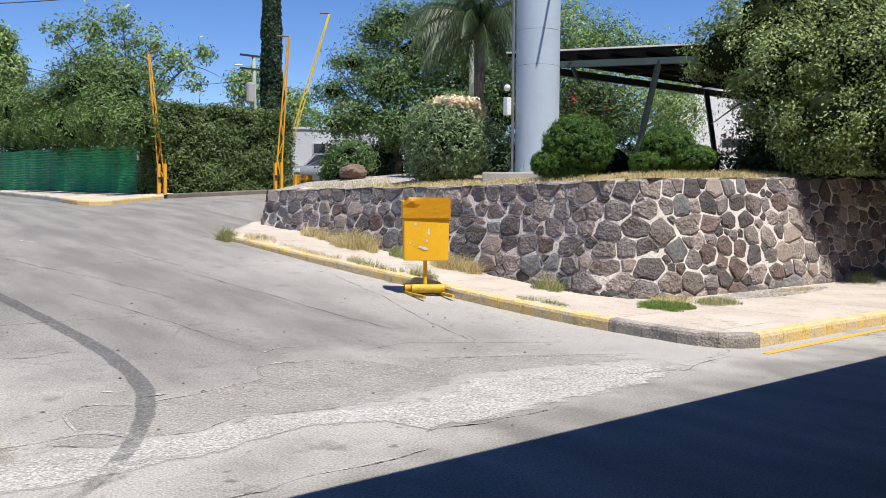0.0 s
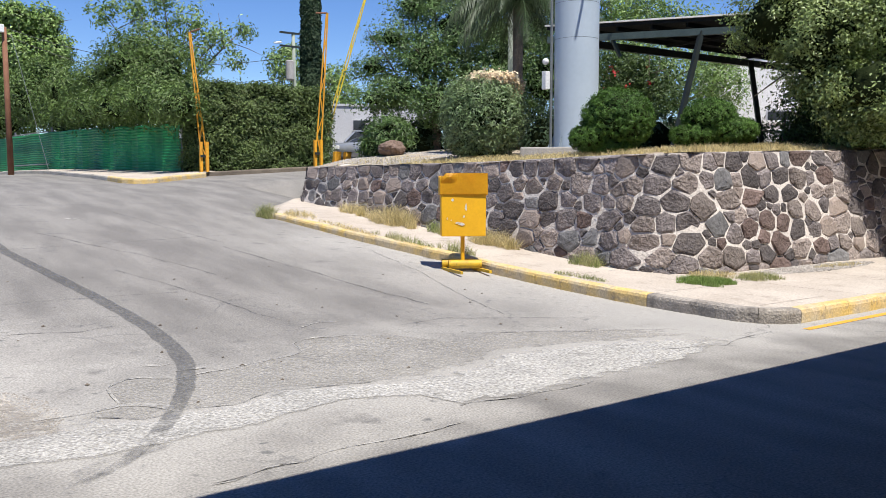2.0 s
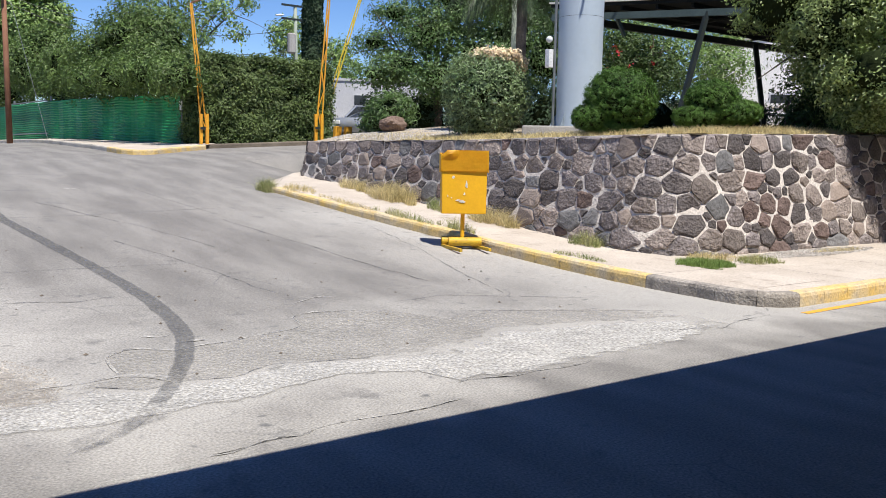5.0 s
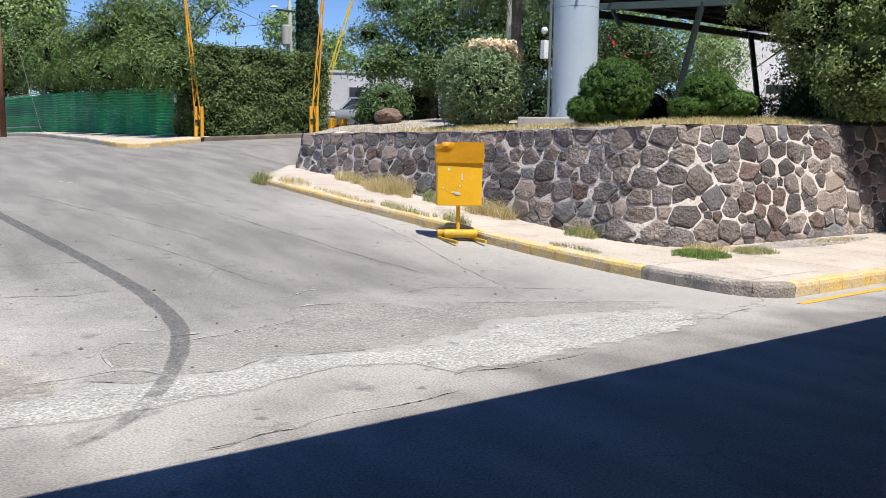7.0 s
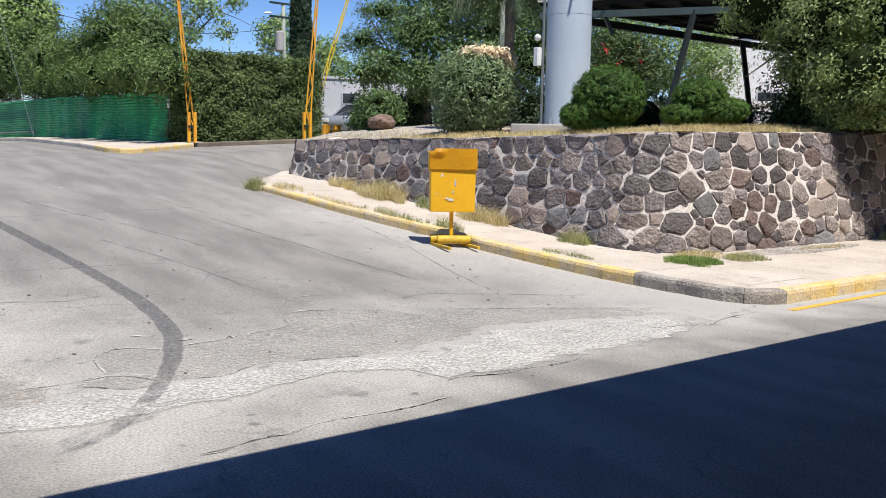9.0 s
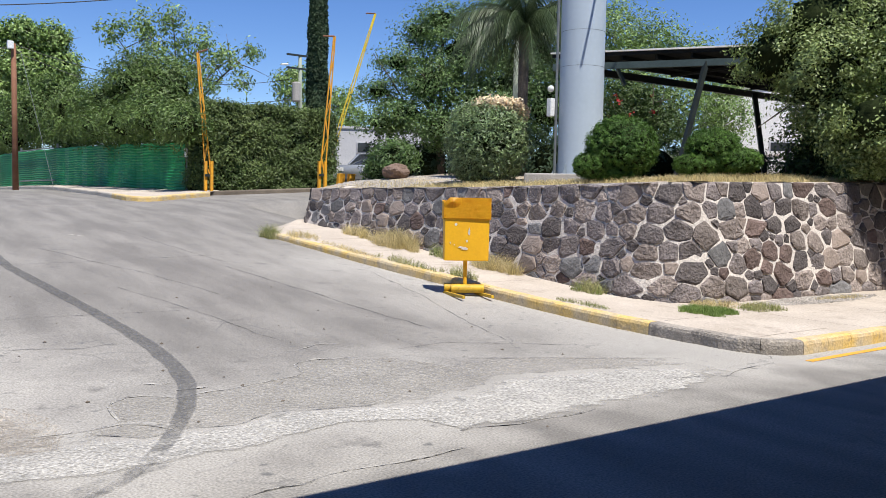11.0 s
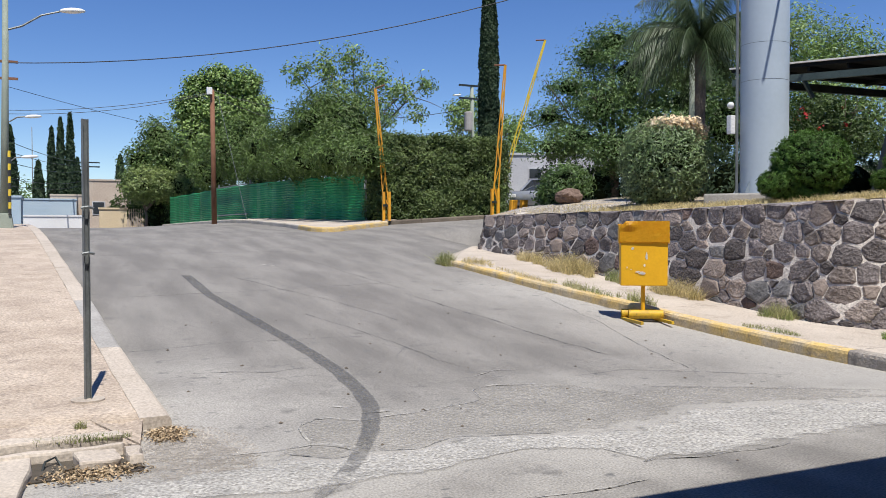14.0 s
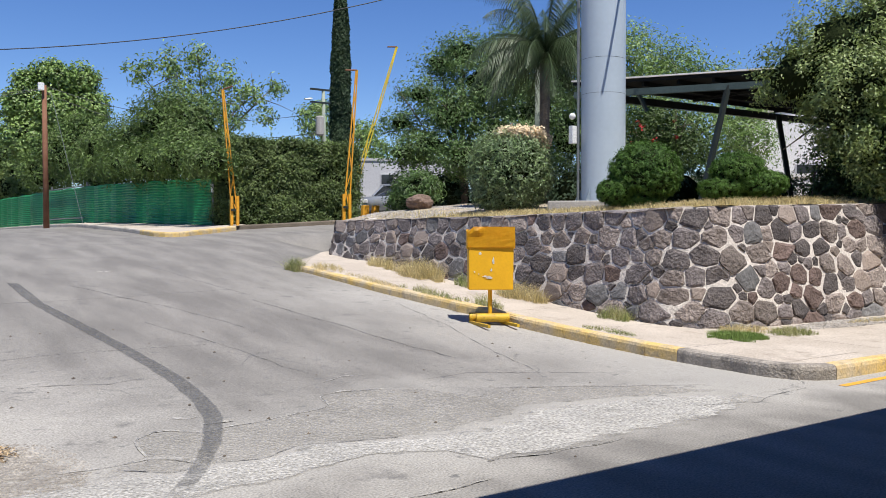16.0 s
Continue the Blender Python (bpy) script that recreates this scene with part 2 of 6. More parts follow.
M["lamp"] = mat("white_lamp_housing", (0.72, 0.72, 0.70), (0.66, 0.66, 0.64), 3, 30, 0.4, 0.0)
M["leaflitter"] = mat("dry_fallen_leaves", (0.30, 0.215, 0.125), (0.44, 0.34, 0.22), 8, 30, 0.9, 0.2, island=0.5)
# dark colour painted for the shade in the open inlet
M["hole_shade"] = mat("inlet_hole_shade", (0.06, 0.05, 0.04), (0.09, 0.075, 0.055), 2, 25, 0.95, 0.6)

# dark, so the unseen building returns little light to the street
M["facade"] = mat("unseen_dark_facade", (0.10, 0.075, 0.06), (0.13, 0.10, 0.08), 1.5, 20, 0.9, 0.3)

M["fence_post"] = mat("dull_green_post_paint", (0.06, 0.12, 0.085), (0.09, 0.15, 0.11), 3, 30, 0.6, 0.1)

M["rough"] = mat("rough_patched_asphalt", (0.33, 0.31, 0.275), (0.43, 0.403, 0.36), 1.6, 48, 0.95, 1.0, (0.19, 0.18, 0.163), 0.6, bump_dist=0.02, contrast=0.55, alpha=(0.0, 0.75, 26), edge=1.6)
M["lip"] = mat("chalky_broken_asphalt_edge", (0.50, 0.475, 0.43), (0.40, 0.38, 0.345), 3, 50, 0.95, 0.6, (0.22, 0.21, 0.19), 0.6, contrast=0.3, alpha=(0.15, 0.95, 11))

M["stone_brown"] = mat("brown_volcanic_stone", (0.19, 0.155, 0.135), (0.27, 0.225, 0.197), 3.5, 20, 0.92, 1.0, (0.125, 0.103, 0.09), 0.5, vary=0.35, bump_dist=0.05, contrast=0.42)

M["stone_blue"] = mat("blue_grey_stone", (0.135, 0.130, 0.128), (0.195, 0.188, 0.183), 3.5, 20, 0.88, 0.8, (0.26, 0.25, 0.235), 0.4, vary=0.35, bump_dist=0.03, contrast=0.34)

M["boulder"] = mat("brown_boulder", (0.15, 0.10, 0.075), (0.22, 0.155, 0.12), 4, 18, 0.95, 1.0, (0.10, 0.07, 0.055), 0.5, bump_dist=0.04)

M["dirt"] = mat("dirty_gutter_grit", (0.34, 0.305, 0.26), (0.42, 0.38, 0.325), 3, 40, 0.95, 1.0, (0.24, 0.21, 0.18), 0.5, bump_dist=0.03, contrast=0.45, alpha=(0.0, 0.8, 9), edge=1.6)

M["pole_dark"] = mat("black_guard_paint", (0.03, 0.03, 0.03), (0.05, 0.05, 0.05), 3, 30, 0.6, 0.1)


def leaf_mat(name, c1, c2, rough=0.5, transl=0.3, island=0.35, spec=0.35):
    return mat(name, c1, c2, 0.9, 9, rough, 0.0, island=island, transl=transl, spec=spec)


M["leaf_mid"] = leaf_mat("mid_green_leaves", (0.088, 0.158, 0.042), (0.145, 0.23, 0.072), 0.42, 0.28, 0.5, 0.5)
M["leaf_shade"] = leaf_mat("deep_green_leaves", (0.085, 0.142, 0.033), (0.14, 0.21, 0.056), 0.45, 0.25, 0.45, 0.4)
M["leaf_light"] = leaf_mat("light_green_leaves", (0.165, 0.26, 0.066), (0.25, 0.35, 0.105), 0.42, 0.3, 0.5, 0.5)
M["leaf_dark"] = leaf_mat("dark_green_leaves", (0.045, 0.085, 0.02), (0.08, 0.125, 0.032))
M["leaf_grey"] = leaf_mat("grey_green_leaves", (0.155, 0.235, 0.092), (0.27, 0.345, 0.165), 0.36, 0.25, 0.6, 0.5)
M["leaf_juniper"] = leaf_mat("deep_green_clipped_foliage", (0.050, 0.120, 0.014), (0.105, 0.205, 0.030), 0.55, 0.12, 0.5)
M["leaf_cypress"] = leaf_mat("blackish_cypress_foliage", (0.032, 0.06, 0.028), (0.052, 0.088, 0.04), 0.7)
M["leaf_hedge"] = leaf_mat("glossy_hedge_leaves", (0.085, 0.130, 0.036), (0.150, 0.205, 0.065), 0.45, 0.22, 0.5, 0.35)
M["leaf_palm"] = leaf_mat("dark_palm_fronds", (0.042, 0.068, 0.028), (0.075, 0.108, 0.045), transl=0.15)
M["leaf_ficus"] = leaf_mat("yellowish_green_leaves", (0.165, 0.225, 0.062), (0.275, 0.345, 0.12), 0.42, 0.3, 0.4, 0.45)
M["flower_cream"] = leaf_mat("faded_cream_flowers", (0.72, 0.56, 0.36), (0.80, 0.68, 0.48))
M["flower_red"] = leaf_mat("red_flowers", (0.55, 0.03, 0.03), (0.45, 0.05, 0.05))


# ---- mesh helpers ----
def mesh_from(name, verts, faces, material, smooth=False):
    me = bpy.data.meshes.new(name)
    me.from_pydata(verts, [], faces)
    me.materials.append(material)
    if smooth:
        me.polygons.foreach_set("use_smooth", [True] * len(me.polygons))
    me.update()
    return me


def empty(name, at=(0, 0, 0), rz=0.0):
    ob = new(name)
    ob.empty_display_size = 0.1
    ob.matrix_world = pose(*at, 0, 0, rz)
    return ob


def part(name, bm, material, parent=None, label="", smooth=False):
    me = bpy.data.meshes.new(name)
    bm.to_mesh(me)
    bm.free()
    me.materials.append(material)
    if smooth:
        me.polygons.foreach_set("use_smooth", [True] * len(me.polygons))
    ob = new(name, me)
    if parent:
        ob.parent = parent
    if label:
        tagged(ob, label)
    return ob


def piece(name, me, parent=None, label=""):
    ob = new(name, me)
    if parent:
        ob.parent = parent
    if label:
        tagged(ob, label)
    return ob


def box(bm, x0, x1, y0, y1, z0, z1, bevel=0.0, m=None):
    r = bmesh.ops.create_cube(bm, size=1.0)
    vs = r["verts"]
    for v in vs:
        v.co = Vector(((x0 + x1) / 2 + v.co.x * (x1 - x0), (y0 + y1) / 2 + v.co.y * (y1 - y0), (z0 + z1) / 2 + v.co.z * (z1 - z0)))
    if bevel:
        es = list({e for v in vs for e in v.link_edges})
        r = bmesh.ops.bevel(bm, geom=es, offset=bevel, segments=2, affect="EDGES", profile=0.6)
        vs = list({v for f in r["faces"] for v in f.verts} | {v for v in vs if v.is_valid})
    if m:
        bmesh.ops.transform(bm, matrix=m, verts=vs)
    return bm


def tube(bm, pts, radii, sides=10, cap=True):
    """A round bar through the points; one radius or one a point."""
    pts = [Vector(p) for p in pts]
    if not hasattr(radii, "__len__"):
        radii = [radii] * len(pts)
    rings = []
    side = None
    for i, p in enumerate(pts):
        d = (pts[min(i + 1, len(pts) - 1)] - pts[max(i - 1, 0)]).normalized()
        if side is None:
            side = d.orthogonal().normalized()
        side = (side - d * side.dot(d)).normalized()
        up = d.cross(side)
        rings.append([bm.verts.new(p + (side * math.cos(k * math.tau / sides) + up * math.sin(k * math.tau / sides)) * radii[i]) for k in range(sides)])
    for r0, r1 in zip(rings, rings[1:]):
        for k in range(sides):
            bm.faces.new((r0[k], r0[(k + 1) % sides], r1[(k + 1) % sides], r1[k]))
    if cap:
        bm.faces.new(rings[0][::-1])
        bm.faces.new(rings[-1])
    return bm


def B():
    return bmesh.new()


# ---- the lie of the land ----
PROF_Y = np.array([-60, 0, 2, 3.8, 7, 10.8, 18, 24, 30, 40, 80.0])
PROF_Z = np.array([0, 0, 0.05, 0.15, 0.43, 0.80, 1.33, 1.56, 1.62, 1.60, 1.2])
PROF_M = np.gradient(PROF_Z, PROF_Y)
PROF_M[:2] = 0


def smooth(a, b, v):
    t = np.clip((v - a) / (b - a), 0, 1)
    return t * t * (3 - 2 * t)


def gz(x, y):
    """Height of the ground; the side street climbs, its entrance side more."""
    x, y = np.asarray(x, float), np.clip(np.asarray(y, float), -60, 79.9)
    i = np.clip(np.searchsorted(PROF_Y, y, side="right") - 1, 0, len(PROF_Y) - 2)
    h = PROF_Y[i + 1] - PROF_Y[i]
    t = (y - PROF_Y[i]) / h
    z = (2 * t**3 - 3 * t * t + 1) * PROF_Z[i] + (t**3 - 2 * t * t + t) * h * PROF_M[i] + (3 * t * t - 2 * t**3) * PROF_Z[i + 1] + (t**3 - t * t) * h * PROF_M[i + 1]
    return z + 0.06 * np.clip(x, 0, 7) * smooth(11, 20, y) + 0.05 * np.clip(x + 6, 0, 6) * smooth(22, 40, y)


def g1(x, y):
    return float(gz(x, y))


def terrace(x, y):
    """Height of the raised garden behind the stone wall."""
    d = np.minimum(np.asarray(x, float) - 1.85, np.asarray(y, float) - 2.1)
    rise = (0.42 + 0.05 * np.clip(np.asarray(y, float) - 7, 0, 7)) * (1 - np.exp(-np.clip(d - 0.7, 0, 30) / 3.2))
    return 1.88 + 0.03 * np.clip(x, 0, 8) * smooth(7, 2, np.asarray(y, float)) + rise


def t1(x, y):
    return float(terrace(x, y))


def sheet(name, xs, ys, fz, material, skirt=0.0, keep=None):
    """A grid over the plan with heights from fz."""
    X, Y = np.meshgrid(xs, ys)
    Zs = fz(X, Y)
    nx, ny = len(xs), len(ys)
    verts = np.stack([X, Y, Zs], -1).reshape(-1, 3).tolist()
    faces = []
    for j in range(ny - 1):
        for i in range(nx - 1):
            if keep is None or keep((xs[i] + xs[i + 1]) / 2, (ys[j] + ys[j + 1]) / 2):
                k = j * nx + i
                faces.append((k, k + 1, k + nx + 1, k + nx))
    return mesh_from(name, verts, faces, material, smooth=True)


def slab(name, outline, top, thick, material, parent=None, edge=0.0):
    """A paving slab over an outline in plan; its top follows top(x, y)."""
    bm = B()
    up = [bm.verts.new((x, y, top(x, y))) for x, y in outline]
    dn = [bm.verts.new((x, y, top(x, y) - thick)) for x, y in outline]
    bm.faces.new(up)
    n = len(up)
    for k in range(n):
        bm.faces.new((dn[k], dn[(k + 1) % n], up[(k + 1) % n], up[k]))
    bmesh.ops.recalc_face_normals(bm, faces=bm.faces)
    return part(name, bm, material, parent)


def strip(name, left, right, lift, material, step=0.25, ragged=0.09, fade=None):
    """A thin patch on the road between two edges that run along each other."""
    def fine(line):
        line = np.array(line, float)
        seg = np.hypot(*np.diff(line, axis=0).T)
        c = np.r_[0, np.cumsum(seg)] / seg.sum()
        u = np.linspace(0, 1, n)
        return np.stack([np.interp(u, c, line[:, 0]), np.interp(u, c, line[:, 1])], -1)
    n = max(8, int(np.hypot(*np.diff(np.array(left, float), axis=0).T).sum() / step))
    a, b = fine(left), fine(right)
    k = 7
    verts, faces = [], []
    for i in range(n):
        for j in range(k):
            p = a[i] + (b[i] - a[i]) * (max(0, j - 1) / (k - 2) if callable(lift) else j / (k - 1))
            if j in (0, k - 1):
                p = p + np.array([noise.noise((p[0] * 4, p[1] * 4, 1.3)), noise.noise((p[0] * 4, p[1] * 4, 7.7))]) * ragged
            high = lift(p[0], p[1]) if callable(lift) else lift
            verts.append((p[0], p[1], g1(p[0], p[1]) + (-0.03 if callable(lift) and j == 0 else high)))
    for i in range(n - 1):
        for j in range(k - 1):
            q = i * k + j
            faces.append((q, q + k, q + k + 1, q + 1))
    me = mesh_from(name, verts, faces, material, smooth=True)
    if fade:
        at_ = me.attributes.new("fade", "FLOAT", "POINT")
        at_.data.foreach_set("value", [fade(i / (n - 1), j / (k - 1)) for i in range(n) for j in range(k)])
    return me


# ---- foliage ----
RNG = np.random.default_rng(5)


def leaf_mesh(name, pos, nrm, length, width, material, rng, droop=0.0):
    """Leaves as folded diamonds, one at each point, lying about across nrm."""
    n = len(pos)
    nrm = nrm / (np.linalg.norm(nrm, axis=1, keepdims=True) + 1e-9)
    r = rng.normal(size=(n, 3))
    r[:, 2] -= droop
    ax = r - nrm * (r * nrm).sum(1, keepdims=True)
    ax /= np.linalg.norm(ax, axis=1, keepdims=True) + 1e-9
    sd = np.cross(nrm, ax)
    s = (0.65 + 0.7 * rng.random((n, 1)))
    L, Wd = length * s, width * s
    v = np.empty((n, 4, 3), np.float32)
    v[:, 0] = pos - ax * L / 2
    v[:, 1] = pos + sd * Wd / 2 + nrm * Wd * 0.2
    v[:, 2] = pos + ax * L / 2 - nrm * L * 0.15
    v[:, 3] = pos - sd * Wd / 2 + nrm * Wd * 0.2
    base = np.arange(n, dtype=np.int32)[:, None] * 4
    f = np.concatenate([base + [0, 1, 2], base + [0, 2, 3]], 1).reshape(-1)
    me = bpy.data.meshes.new(name)
    me.vertices.add(n * 4)
    me.vertices.foreach_set("co", v.reshape(-1))
    me.loops.add(len(f))
    me.loops.foreach_set("vertex_index", f.astype(np.int32))
    me.polygons.add(n * 2)
    me.polygons.foreach_set("loop_start", np.arange(0, n * 6, 3, dtype=np.int32))
    me.materials.append(material)
    me.update(calc_edges=True)
    return me


def crown_points(blobs, n, rng, clump=0.35, shell=0.55, per=45, flat=1.0):
    """Points in clumps over a set of ellipsoids (centre, radii), with outward directions and gaps between the clumps."""
    blobs = [(np.array(c, float), np.array(r, float)) for c, r in blobs]
    wts = np.array([r[0] * r[1] + r[1] * r[2] + r[0] * r[2] for _, r in blobs])
    pos, nrm = [], []
    for (c, r), k in zip(blobs, (n * wts / wts.sum()).astype(int)):
        m = max(3, k // per)
        d = rng.normal(size=(m, 3))
        d /= np.linalg.norm(d, axis=1, keepdims=True)
        q = (shell + (1 - shell) * rng.random((m, 1)) ** 0.6) * (0.88 + 0.24 * rng.random((m, 1)))
        cc = c + d * r * q
        which = rng.integers(0, m, k)
        off = rng.normal(size=(k, 3))
        off *= (1.5 * rng.random((k, 1)) ** 0.45 / np.linalg.norm(off, axis=1, keepdims=True)) * clump * (0.5 + rng.random((m, 1))[which]) * [1, 1, flat]
        pos.append(cc[which] + off)
        nrm.append(d[which] * 0.8 + off / clump * 0.35 + rng.normal(size=(k, 3)) * 0.55 + [0, 0, 0.45])
    return np.concatenate(pos), np.concatenate(nrm)


def limbs(base, forks, r0, rng, material, parent, name="trunk"):
    """A tapered trunk and limbs that reach into the crown."""
    bm = B()
    base = Vector(base)
    top = base + Vector((0, 0, 1)) * (sum((Vector(f) - base).z for f in forks) / len(forks) * 0.45)
    tube(bm, [base, base.lerp(top, 0.5) + Vector((0.06, -0.04, 0)), top], [r0 * 1.25, r0, r0 * 0.8], 9)
    for f in forks:
        f = Vector(f)
        mid = top.lerp(f, 0.5) + Vector((rng.normal() * 0.15, rng.normal() * 0.15, 0.2))
        tube(bm, [top - Vector((0, 0, r0)), mid, f], [r0 * 0.6, r0 * 0.38, r0 * 0.12], 7)
        for _ in range(4):
            w = mid.lerp(f, rng.random())
            e2 = w + Vector(rng.normal(size=3)) * 0.7 + Vector((0, 0, 0.4))
            tube(bm, [w, w.lerp(e2, 0.5) + Vector((0, 0, 0.06)), e2], [r0 * 0.2, r0 * 0.13, r0 * 0.05], 5)
    return part(name, bm, material, parent, smooth=True)


def tree(name, label, base, blobs, n, size, leafm, r0=0.14, clump=0.4, shell=0.5, per=45, aspect=0.42, droop=0.0, cat="tree", flat=1.0, group="", core=0.0, low=0.05):
    t = empty(name, base)
    tagged(t, label, cat, group)
    rel = [(np.array(c) - np.array(base), r) for c, r in blobs]
    limbs((0, 0, -0.05), [tuple(c) for c, _ in rel][:6], r0, RNG, M["bark"], t)
    # opaque black cores hide the far side and stand in for inner shade
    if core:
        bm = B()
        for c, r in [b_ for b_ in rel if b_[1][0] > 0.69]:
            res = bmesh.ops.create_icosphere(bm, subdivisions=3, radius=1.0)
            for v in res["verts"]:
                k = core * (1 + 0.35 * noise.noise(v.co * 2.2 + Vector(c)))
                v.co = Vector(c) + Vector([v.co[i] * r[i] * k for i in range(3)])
        tagged(part("inner_growth", bm, M["inner_shade"], t, smooth=True), kind="stuff")
    p, q = crown_points(rel, n, RNG, clump, shell, per, flat)
    keep = p[:, 2] > low
    piece("crown", leaf_mesh("crown", p[keep], q[keep], size, size * aspect, leafm, RNG, droop), t)
    return t


# ---- ground, road and pavements ----
def axis(*runs):
    out = []
    for a, b, step in runs:
        out += list(np.arange(a, b, step))
    return np.array(out + [runs[-1][1]])


def under(X, Y):
    low = smooth(1.9, 2.6, X) * smooth(2.3, 3.2, Y) * smooth(18.5, 16.5, Y) * 0.9
    return gz(X, Y) - low


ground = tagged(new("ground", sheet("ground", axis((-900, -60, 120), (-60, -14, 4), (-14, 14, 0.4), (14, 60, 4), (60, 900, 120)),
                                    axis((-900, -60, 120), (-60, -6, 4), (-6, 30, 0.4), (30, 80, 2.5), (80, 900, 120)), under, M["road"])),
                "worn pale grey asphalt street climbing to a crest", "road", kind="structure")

soft = lambda u, v: min(1.0, 0.15 + 2.6 * v, 0.25 + 4 * (1 - v)) * min(1, 12 * u + 0.3, 4.5 * (1 - u))
firm = lambda u, v: min(1.0, 0.5 + 5 * v, 0.5 + 5 * (1 - v)) * min(1, 12 * u, 5 * (1 - u))
vague = lambda u, v: 0.95 * min(1.0, 0.1 + 3 * v, 0.1 + 3 * (1 - v)) * min(1, 5 * u, 2.5 * (1 - u))
rubber = lambda u, v: (1.0 if 0 < v < 1 else 0.35) * min(1, 25 * u + 0.2) * (1 if u < 0.72 else max(0.58, 1 - 3.2 * (u - 0.72))) * (1 if u < 0.96 else 25 * (1 - u))
pale_top = [(-8.1, -0.25), (-7.47, -0.30), (-7.1, -0.28), (-6.72, -0.2), (-6.46, -0.42), (-6.22, -0.33), (-5.84, -0.40), (-5.42, -0.17), (-5.1, -0.30), (-4.7, -0.43), (-4.27, -0.43), (-3.64, -0.35), (-3.25, -0.02), (-2.8, -0.08), (-2.3, -0.2), (-1.5, -0.45), (-0.4, -0.85)]
pale_low = [(-8.2, -1.0), (-7.5, -0.93), (-7.1, -1.0), (-6.7, -1.08), (-6.35, -1.0), (-5.95, -0.97), (-5.6, -0.86), (-5.08, -0.8), (-4.62, -0.96), (-4.59, -1.35), (-4.3, -1.39), (-3.7, -1.42), (-3.27, -1.39), (-2.71, -1.37), (-1.88, -1.30), (-1.1, -1.1), (-0.3, -0.95)]
lip_top = [(-7.09, -0.04), (-6.71, -0.02), (-6.50, -0.02), (-6.45, 0.45), (-6.42, 0.6), (-6.29, 0.75), (-6.12, 0.74), (-5.92, 0.57), (-5.69, 0.63), (-5.31, 0.70), (-4.65, 0.9), (-4.53, 1.28), (-4.39, 1.38), (-3.8, 1.30), (-3.5, 1.1), (-3.3, 0.55), (-2.61, 0.71), (-1.65, 0.28), (-0.6, -0.4)]
piece("pale_patch", strip("pale_patch", pale_top, pale_low, 0.006, M["pale"], 0.08, 0.07, soft), ground)
piece("rough_patch", strip("rough_patch", lip_top, pale_top[2:], 0.003, M["rough"], 0.08, 0.05, firm), ground)
piece("gutter_grit", strip("gutter_grit", [(-7.95, -0.9), (-7.75, -0.2), (-7.7, 0.5), (-7.75, 1.0)], [(-6.75, -0.8), (-6.8, 0.0), (-6.95, 0.5), (-7.0, 1.3)], 0.005, M["dirt"], 0.1, 0.2, vague), ground)
skid_line = [(-6.02, 10.1), (-5.95, 7.9), (-5.75, 6.2), (-5.58, 4.7), (-5.50, 3.4), (-5.50, 2.4), (-5.58, 1.6), (-5.70, 0.95), (-5.99, 0.16), (-6.36, -0.57), (-6.66, -1.02), (-6.9, -1.29), (-7.4, -1.62)]
smear = lambda u, v: min(1.0, 0.3 + 4 * v, 0.3 + 4 * (1 - v)) * min(1, 6 * u + 0.2, 6 * (1 - u) + 0.2) * 0.5
piece("rubber_smear", strip("rubber_smear", [(-6.47, -0.90), (-6.67, -0.93), (-6.95, -1.06), (-7.18, -1.22)], [(-6.42, -1.05), (-6.68, -1.17), (-6.90, -1.30), (-7.15, -1.58)], 0.009, M["skid"], 0.1, 0.06, smear), ground)
piece("tyre_mark", strip("tyre_mark", [(x - 0.095, y) for x, y in skid_line], [(x + 0.095, y + 0.02) for x, y in skid_line], 0.008, M["skid"], 0.12, 0.015, rubber), ground)


def crack(line, w, m="crack"):
    pts = []
    for (x0, y0), (x1, y1) in zip(line, line[1:]):
        for k in range(8):
            t = k / 8
            x, y = x0 + (x1 - x0) * t, y0 + (y1 - y0) * t
            pts.append((x + noise.noise((x * 3, y * 3, 2)) * 0.06, y + noise.noise((x * 3, y * 3, 9)) * 0.06))
    piece("crack", strip("crack", pts, [(x + w * 0.7, y + w * 0.7) for x, y in pts], 0.006, M[m], 0.1, 0.02 if m == "crack" else 0.05), ground)


crack(lip_top[:14], 0.022, "lip")
crack(pale_low[9:13], 0.012, "lip")
crack([(-6.5, -0.02), (-6.36, -0.1), (-6.2, -0.33)], 0.09, "lip")
crack([(-6.05, 1.12), (-5.9, 1.02), (-5.8, 1.05)], 0.045, "lip")
crack([(-5.86, 0.80), (-5.72, 0.79), (-5.58, 0.80)], 0.05, "lip")
crack([(-6.55, -1.8), (-6.03, -1.76), (-5.71, -1.68), (-5.43, -1.73), (-4.71, -1.69)], 0.014, "lip")
crack(pale_top[3:10], 0.012)
crack([(-2.8, 7.4), (-2.41, 4.72), (-2.3, 2.89), (-2.26, 2.23)], 0.02)
crack([(-5.2, 9.5), (-4.2, 6.9), (-3.7, 5.0)], 0.015)
crack([(-7.3, 7.9), (-5.0, 8.1), (-2.0, 8.6)], 0.02)
crack([(-7.3, 13.2), (-4.0, 13.6), (-1.0, 13.4)], 0.025)
crack([(-3.3, 12.0), (-2.9, 9.0), (-2.6, 7.6)], 0.015)
crack([(-0.6, 6.4), (-1.0, 4.2), (-1.6, 2.4), (-1.9, 1.2)], 0.014)
crack([(-7.4, 4.2), (-6.2, 4.4), (-4.4, 4.3)], 0.015)
crack([(-1.9, -0.9), (-1.3, -1.15), (-0.9, -1.0), (-0.2, -0.95)], 0.02)
